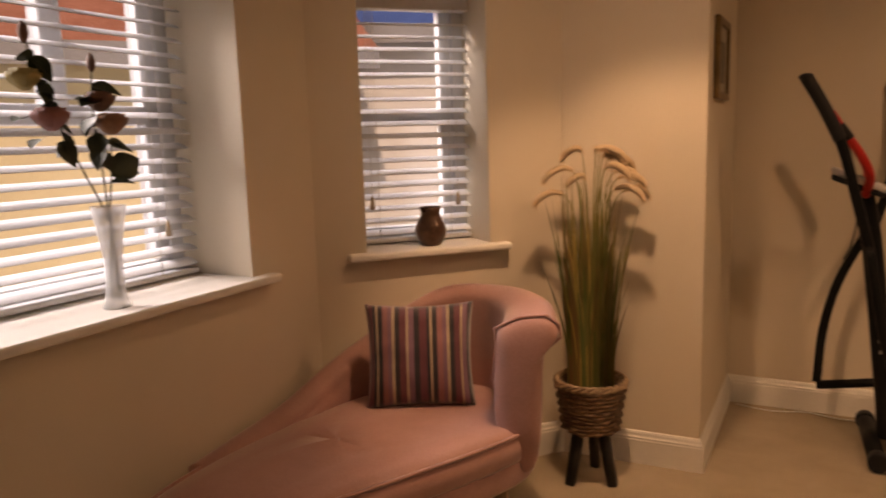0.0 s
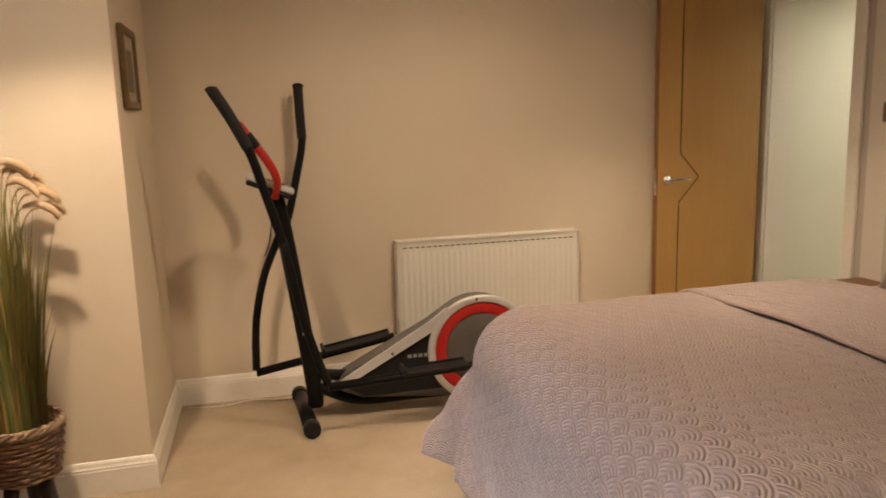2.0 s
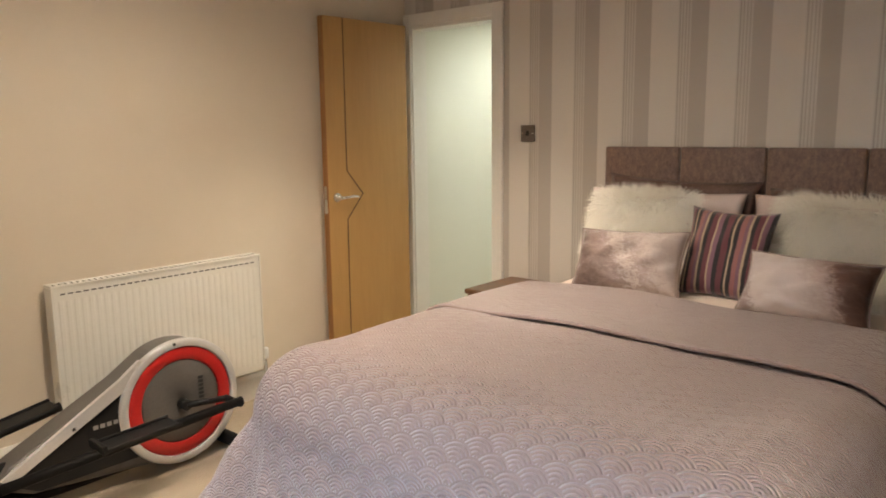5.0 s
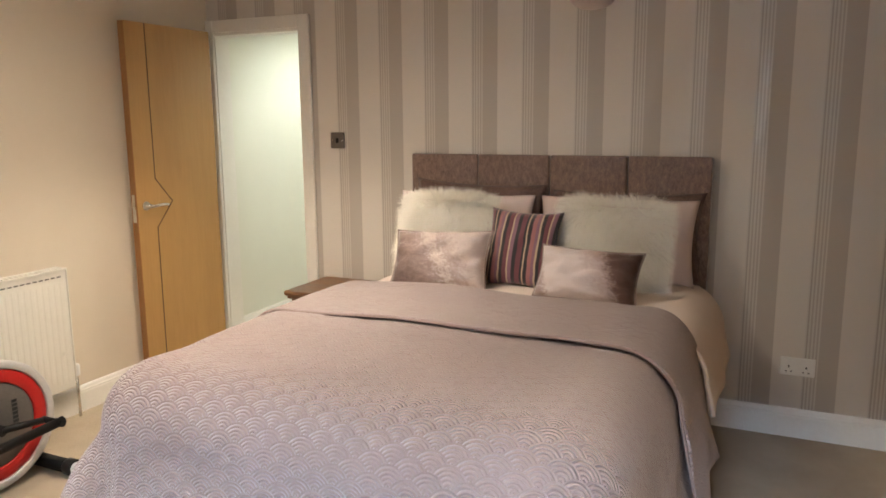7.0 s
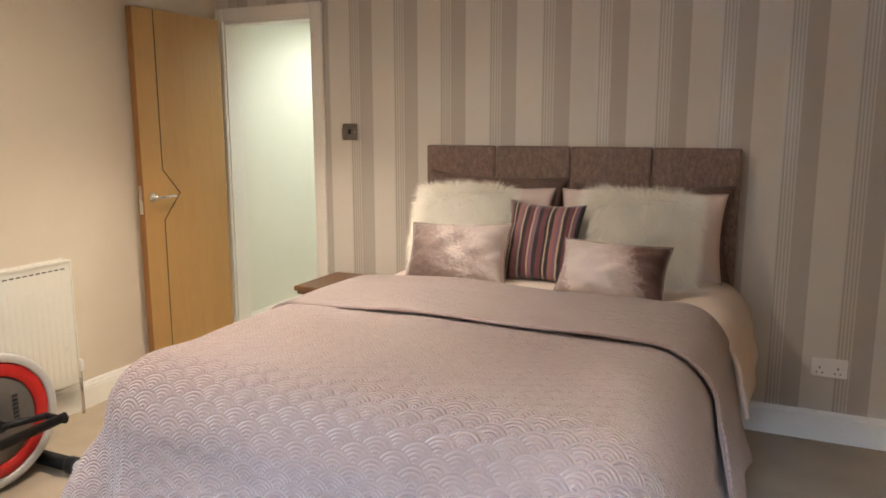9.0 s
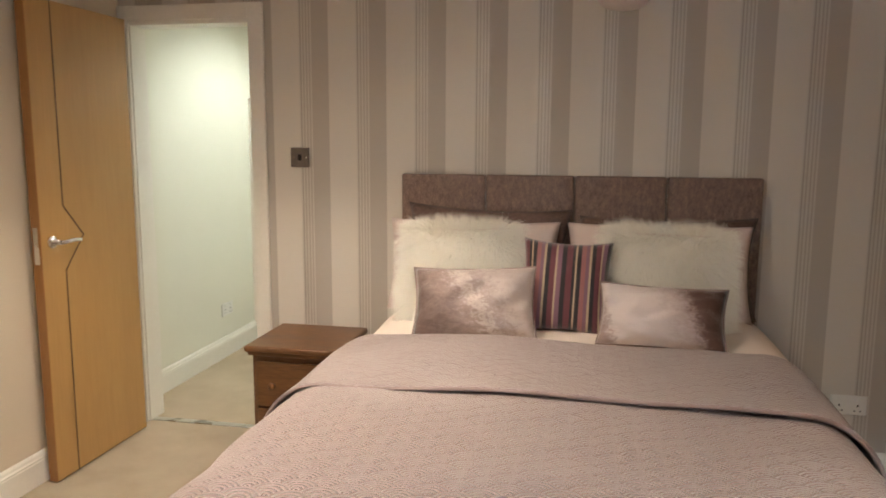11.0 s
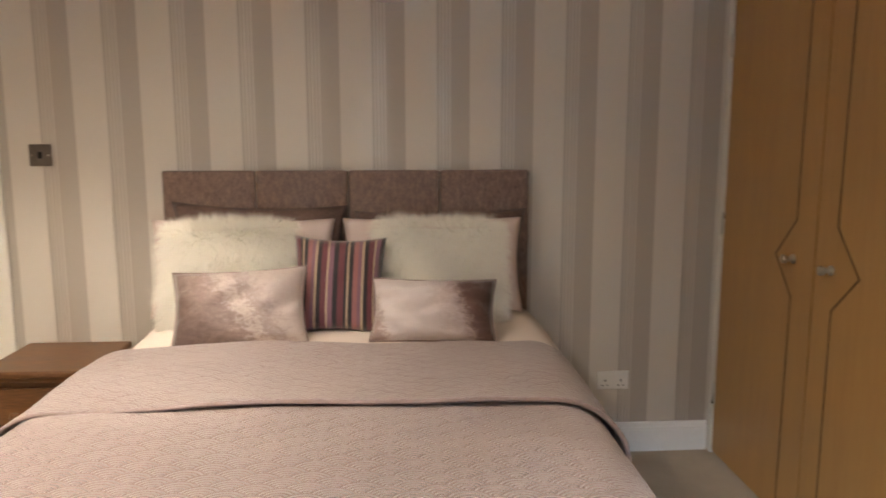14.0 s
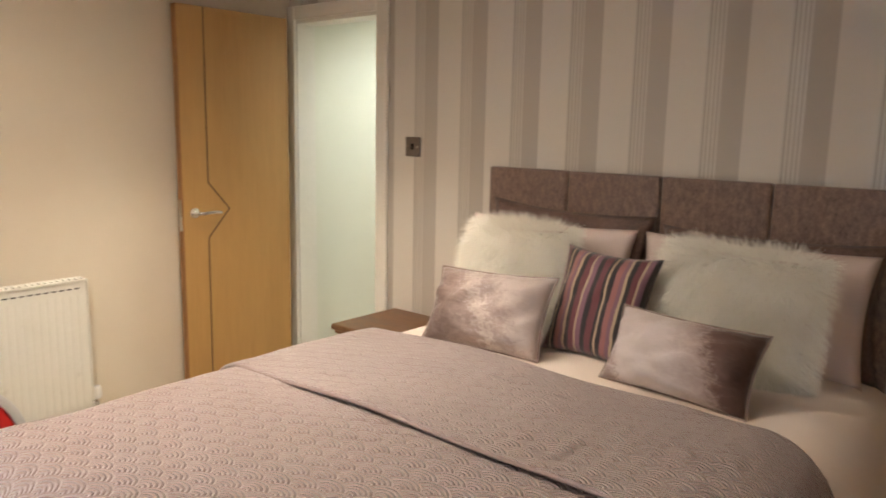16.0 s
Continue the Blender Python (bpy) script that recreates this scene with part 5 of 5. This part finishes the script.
def rose_stem(points, blooms, leaves, dy=0.0, dz=0.0):
    """One stem; dy and dz lean and lower its upper part."""
    def lean(p):
        f = min(1.0, max(0.0, (p[2] - 0.2) / 0.35))
        return (p[0], p[1] + dy * f, p[2] + dz * f)
    points = [lean(p) for p in points]
    blooms = [(lean(p), *rest) for p, *rest in blooms]
    leaves = [(lean(p), *rest) for p, *rest in leaves]
    line = smooth_line(points, 6)
    bm = bmesh.new()
    tube(bm, line, [0.0030 - 0.0012 * i / len(line) for i in range(len(line))], 6)
    st = part("stem", bm, STEM, roses)
    for p, size, mat, bud in blooms:
        bloom(st, p, size, mat, bud)
    for p, d, size, roll in leaves:
        leaf(st, p, d, size, roll)
    rng_leaf = random.Random(len(leaves) * 7)
    for _ in range(7 if blooms else 2):
        p = line[int(len(line) * rng_leaf.uniform(0.55, 0.95))]
        leaf(st, p, (0.35, rng_leaf.uniform(-1, 1), rng_leaf.uniform(-0.8, 0.5)), rng_leaf.uniform(0.045, 0.075), rng_leaf.uniform(0, 1.2))


# offsets here: y is along the window, z up from the vase's foot
rose_stem([(0.0, 0.012, 0.0), (0.0, 0.0, 0.2), (0.01, -0.04, 0.42), (0.012, -0.085, 0.60), (0.012, -0.125, 0.74)],
          [((0.012, -0.128, 0.735), 0.042, ROSEBROWN, True), ((0.03, -0.150, 0.625), 0.050, ROSECREAM, False), ((0.04, -0.105, 0.525), 0.056, ROSEPINK, False)],
          [((0.01, -0.07, 0.55), (0.2, 0.5, -0.3), 0.05, 0.4), ((0.01, -0.09, 0.64), (0.3, -0.8, 0.3), 0.06, 0.2), ((0.012, -0.11, 0.70), (0.2, -0.7, 0.1), 0.06, 1.0), ((0.01, -0.06, 0.52), (0.3, 0.2, -0.9), 0.075, 0.1), ((0.02, -0.08, 0.49), (0.4, 0.25, -0.8), 0.07, 0.8), ((0.03, -0.13, 0.50), (0.4, -0.8, -0.2), 0.06, 0.5), ((0.03, -0.16, 0.56), (0.4, -0.7, 0.0), 0.055, 0.3), ((0.012, -0.10, 0.58), (0.5, -0.5, -0.6), 0.055, 0.9), ((0.01, -0.05, 0.48), (0.2, -0.8, -0.4), 0.055, 0.7)], -0.065, -0.085)
rose_stem([(0.0, -0.012, 0.0), (0.0, 0.0, 0.2), (0.008, 0.0, 0.40), (0.012, -0.002, 0.55), (0.012, 0.006, 0.65)],
          [((0.012, 0.006, 0.645), 0.038, ROSEBROWN, True), ((0.03, 0.030, 0.475), 0.055, ROSEPEACH, False), ((0.02, 0.015, 0.545), 0.050, ROSEBROWN, False)],
          [((0.01, 0.0, 0.57), (0.2, -0.9, 0.2), 0.06, 0.3), ((0.01, 0.0, 0.50), (0.3, -0.8, -0.1), 0.06, 0.9), ((0.02, 0.0, 0.47), (0.4, -0.6, -0.6), 0.075, 0.2), ((0.02, 0.02, 0.45), (0.3, 0.9, -0.2), 0.06, 0.5), ((0.01, 0.0, 0.42), (0.4, 0.35, -0.8), 0.06, 0.8), ((0.01, 0.01, 0.44), (0.2, -0.5, -0.7), 0.07, 0.6)], -0.025, -0.05)
rose_stem([(0.012, 0.0, 0.0), (0.004, 0.0, 0.2), (0.01, 0.012, 0.33), (0.012, 0.02, 0.43)], [],
          [((0.01, 0.012, 0.33), (0.2, 0.95, 0.15), 0.085, 0.6), ((0.01, 0.015, 0.34), (0.1, 0.9, 0.35), 0.10, 0.9), ((0.012, 0.02, 0.42), (0.3, 0.6, -0.3), 0.05, 0.2)])

# ---- elliptical trainer ----
trainer = thing("elliptical_trainer", pose(0, 0, 0), "black, silver and red elliptical cross trainer on the carpet", "exercise machine")


def bar(name, points, radius, mat=BLACKTUBE, parent=None, steps=8, sides=12, label="", flat=1.0):
    bm = bmesh.new()
    line = smooth_line(points, steps) if len(points) > 2 else [Vector(p) for p in points]
    tube(bm, line, radius, sides, flat=flat)
    return part(name, bm, mat, parent or trainer, label)


CY = -0.375
front = bar("front_stabiliser", [(-2.69, -0.575, 0.040), (-2.715, -0.17, 0.040)], 0.034)
for p in ((-2.687, -0.60), (-2.7165, -0.145)):
    bm = bmesh.new()
    lathe(bm, [(0.036, -0.03), (0.039, -0.02), (0.039, 0.02), (0.036, 0.03)], 16, pose(p[0], p[1], 0.041, 90, 0, 0))
    part("end_cap", bm, BLACKPLASTIC, front)
rear = bar("rear_stabiliser", [(-1.63, -0.555, 0.040), (-1.63, -0.20, 0.040)], 0.030)
for y in (-0.575, -0.18):
    bm = bmesh.new()
    lathe(bm, [(0.031, -0.025), (0.036, -0.018), (0.036, 0.018), (0.031, 0.025)], 16, pose(-1.63, y, 0.040, 90))
    part("end_cap", bm, BLACKPLASTIC, rear)
bm = bmesh.new()
lathe(bm, [(0.004, 0), (0.026, 0), (0.026, 0.0025), (0.004, 0.0025)], 18, pose(-1.63, -0.6005, 0.040, 90))
part("cap_disc", bm, SILVERPLASTIC, rear, "grey disc in the end cap")
post = bar("post", [(-2.655, CY, 0.06), (-2.66, CY, 0.20), (-2.745, CY, 0.89), (-2.79, CY, 1.10)], 0.038, steps=6)
for k in range(9):
    z = 0.42 + k * 0.045
    x = -2.66 - (z - 0.20) * 0.1235
    part("lettering_bar", bm_box((x - 0.007, CY - 0.0393, z), (x + 0.006, CY - 0.0373, z + 0.014)), PALEINK, post)
bar("lower_frame", [(-2.66, CY, 0.165), (-2.52, CY, 0.09), (-2.40, CY, 0.062), (-2.1, CY, 0.060), (-1.63, CY, 0.055)], 0.024)
bar("frame_tube", [(-2.66, CY, 0.22), (-2.50, CY, 0.20), (-2.30, CY, 0.23)], 0.026)

# console with its bracket and fixed red grip
bm = bmesh.new()
box(bm, (-0.11, -0.075, -0.012), (0.11, 0.075, 0.014), 0.012, 3)
console = part("console", bm, SILVERPLASTIC, trainer, "grey console unit")
console.matrix_local = pose(-2.795, CY, 1.118, 0, 22, 0)
part("console_base", bm_box((-0.10, -0.07, -0.034), (0.10, 0.07, -0.0125), 0.010, 2), BLACKPLASTIC, console)
part("screen", bm_box((-0.02, -0.045, 0.0145), (0.06, 0.045, 0.0160), 0.0005), DARKINK, console)
for sgn in (-1, 1):
    grip = bar("fixed_grip", [(-2.775, CY + sgn * 0.04, 1.06), (-2.765, CY + sgn * 0.10, 1.14), (-2.80, CY + sgn * 0.12, 1.22), (-2.875, CY + sgn * 0.125, 1.33), (-2.91, CY + sgn * 0.125, 1.385)], 0.0175, REDPLASTIC, label="red fixed hand grip")
    bar("grip_sensor", [(-2.84, CY + sgn * 0.123, 1.282), (-2.878, CY + sgn * 0.125, 1.336)], 0.0195, BLACKPLASTIC, grip)
bar("sensor_wire", [(-2.80, CY - 0.03, 1.02), (-2.80, CY - 0.05, 0.95), (-2.815, CY - 0.05, 0.86), (-2.84, CY - 0.05, 0.80)], 0.003, BLACKPLASTIC)

# moving arms: near and far
near = bar("swing_arm", [(-2.955, -0.66, 1.455), (-2.87, -0.635, 1.27), (-2.815, -0.60, 1.08), (-2.755, -0.545, 0.86)], 0.0195)
bar("foam_grip", [(-2.995, -0.68, 1.515), (-2.935, -0.655, 1.41), (-2.875, -0.636, 1.285)], 0.0235, FOAM, near)
far = bar("swing_arm", [(-2.632, -0.098, 1.47), (-2.628, -0.105, 1.30), (-2.665, -0.12, 1.13), (-2.72, -0.15, 0.93), (-2.76, -0.165, 0.86)], 0.0195)
bar("foam_grip", [(-2.632, -0.097, 1.555), (-2.632, -0.098, 1.46), (-2.628, -0.105, 1.31)], 0.0235, FOAM, far)
for top_p, low, arm in (((-2.995, -0.68, 1.515), (-2.99, -0.678, 1.505), near), ((-2.632, -0.097, 1.555), (-2.632, -0.097, 1.545), far)):
    bm = bmesh.new()
    bmesh.ops.create_uvsphere(bm, u_segments=12, v_segments=8, radius=0.027, matrix=Matrix.Translation(top_p) @ Matrix.Diagonal((1, 1, 0.55, 1)))
    part("end_cap", bm, BLACKPLASTIC, arm)
bar("pivot_axle", [(-2.755, -0.575, 0.86), (-2.76, -0.135, 0.86)], 0.018, BLACKPLASTIC)
bar("lower_arm", [(-2.755, -0.56, 0.86), (-2.69, -0.58, 0.52), (-2.605, -0.59, 0.235)], 0.019)
bar("lower_arm", [(-2.76, -0.15, 0.86), (-2.85, -0.17, 0.66), (-2.90, -0.20, 0.45), (-2.915, -0.235, 0.22)], 0.019)

# pedal bars with foot plates
def pedal(a, b, plate_from, plate_to):
    a, b = Vector(a), Vector(b)
    pb = bar("pedal_bar", [a, b], 0.019)
    p, q = a.lerp(b, plate_from), a.lerp(b, plate_to)
    d = (q - p).normalized()
    ang = math.degrees(math.asin(d.z))
    bm = bm_box((0, -0.055, 0.008), ((q - p).length, 0.055, 0.020), 0.006, 2)
    box(bm, (0, -0.059, 0.016), ((q - p).length, -0.050, 0.030), 0.004)
    box(bm, (0, 0.050, 0.016), ((q - p).length, 0.059, 0.030), 0.004)
    box(bm, (-0.008, -0.059, 0.010), (0.010, 0.059, 0.044), 0.004)
    ob = part("foot_plate", bm, BLACKPLASTIC, pb, "black ridged foot plate")
    ob.matrix_local = Matrix.Translation(p) @ Matrix.Rotation(math.atan2(d.y, d.x), 4, "Z") @ Matrix.Rotation(-radians(ang), 4, "Y")


pedal((-2.605, -0.60, 0.225), (-1.665, -0.60, 0.265), 0.36, 0.68)
pedal((-2.915, -0.235, 0.205), (-2.24, -0.22, 0.318), 0.48, 0.98)

# flywheel housing
WX, WZ, WR = -1.855, 0.285, 0.262
def side_plane(y):
    return Matrix(((1, 0, 0, 0), (0, 0, -1, y), (0, 1, 0, 0), (0, 0, 0, 1)))


def circle(cx, cz, r, a0, a1, n):
    return [(cx + r * math.cos(radians(a0 + (a1 - a0) * i / n)), cz + r * math.sin(radians(a0 + (a1 - a0) * i / n))) for i in range(n + 1)]


shell = circle(WX, WZ, 0.250, -105, 125, 40) + [(-2.10, 0.425), (-2.52, 0.215), (-2.56, 0.150), (-2.44, 0.095)]
bm = bmesh.new()
extrude_outline(bm, shell, 0.13, side_plane(-0.31))
housing = part("housing", fix(bm), GREYPLASTIC, trainer, "grey plastic drive housing")
mod = housing.modifiers.new("edge", "BEVEL")
mod.width, mod.segments, mod.limit_method = 0.02, 3, "ANGLE"
panel = [(-2.53, 0.165), (-2.07, 0.405), (-2.03, 0.40), (-1.99, 0.105), (-2.42, 0.105)]
bm = bmesh.new()
extrude_outline(bm, panel, 0.005, side_plane(-0.4405))
part("side_panel", fix(bm), BLACKPLASTIC, housing, "black side panel")
bm = bmesh.new()
for z0, z1, ra, rb, mat, nm, lb in ((-0.4400, -0.4640, WR, 0.229, SILVERPLASTIC, "rim", "silver rim"), (-0.4400, -0.4580, 0.2285, 0.174, REDPLASTIC, "red_ring", "red ring"), (-0.4400, -0.4540, 0.1735, 0.004, GREYPLASTIC, "disc", "grey disc")):
    bm = bmesh.new()
    rings = []
    for r, y in ((ra, z0), (ra, z1 + 0.006), (ra - 0.006, z1), (rb + 0.004, z1), (rb, z1 + 0.003), (rb, z0)):
        rings.append([bm.verts.new((WX + r * math.cos(k), y, WZ + r * math.sin(k))) for k in (2 * math.pi * j / 64 for j in range(64))])
    for a, b in zip(rings, rings[1:]):
        for j in range(64):
            bm.faces.new((a[j], a[(j + 1) % 64], b[(j + 1) % 64], b[j])).smooth = True
    part(nm, fix(bm), mat, housing, lb)
band = [(-2.545, 0.190), (-2.515, 0.168), (-2.075, 0.400), (-2.00, 0.475), (-2.02, 0.500), (-2.105, 0.440)]
bm = bmesh.new()
extrude_outline(bm, band, 0.018, side_plane(-0.4405))
part("silver_band", fix(bm), SILVERPLASTIC, housing, "silver trim band")
for sx, sz in ((-2.29, 0.302), (WX - 0.02, WZ + 0.246)):
    bm = bmesh.new()
    lathe(bm, [(0.007, 0), (0.007, 0.002)], 10, Matrix.Translation((sx, -0.4640 if sx > -2 else -0.459, sz)) @ Matrix.Rotation(radians(90), 4, "X"))
    part("screw", bm, DARKINK, housing)
crank = bar("crank", [(WX, -0.455, WZ - 0.01), (WX, -0.50, WZ - 0.01)], 0.022, BLACKPLASTIC)
bar("crank_arm", [(WX, -0.49, WZ - 0.01), (-1.685, -0.52, 0.262)], 0.014, BLACKPLASTIC, crank)
bar("crank_pin", [(-1.685, -0.51, 0.262), (-1.685, -0.625, 0.262)], 0.014, BLACKPLASTIC, crank)
for k in range(7):
    part("lettering_bar", bm_box((WX + 0.080, -0.4556, WZ - 0.03 + k * 0.017), (WX + 0.102, -0.4540, WZ - 0.018 + k * 0.017)), DARKINK, housing)
for k in range(4):
    part("lettering_bar", bm_box((-2.215 + k * 0.026, -0.4472, 0.270), (-2.197 + k * 0.026, -0.4455, 0.286)), PALEINK, housing)

# flex on the carpet behind the trainer
bm = bmesh.new()
tube(bm, smooth_line([(-3.26, -0.06, 0.006), (-3.1, -0.09, 0.005), (-2.95, -0.05, 0.006), (-2.8, -0.08, 0.005), (-2.6, -0.05, 0.006)], 8), 0.003, 6)
cable = mesh_object("power_cable", bm, PLASTIC)
tagged(cable, "thin white power cable lying along the skirting", "cable")
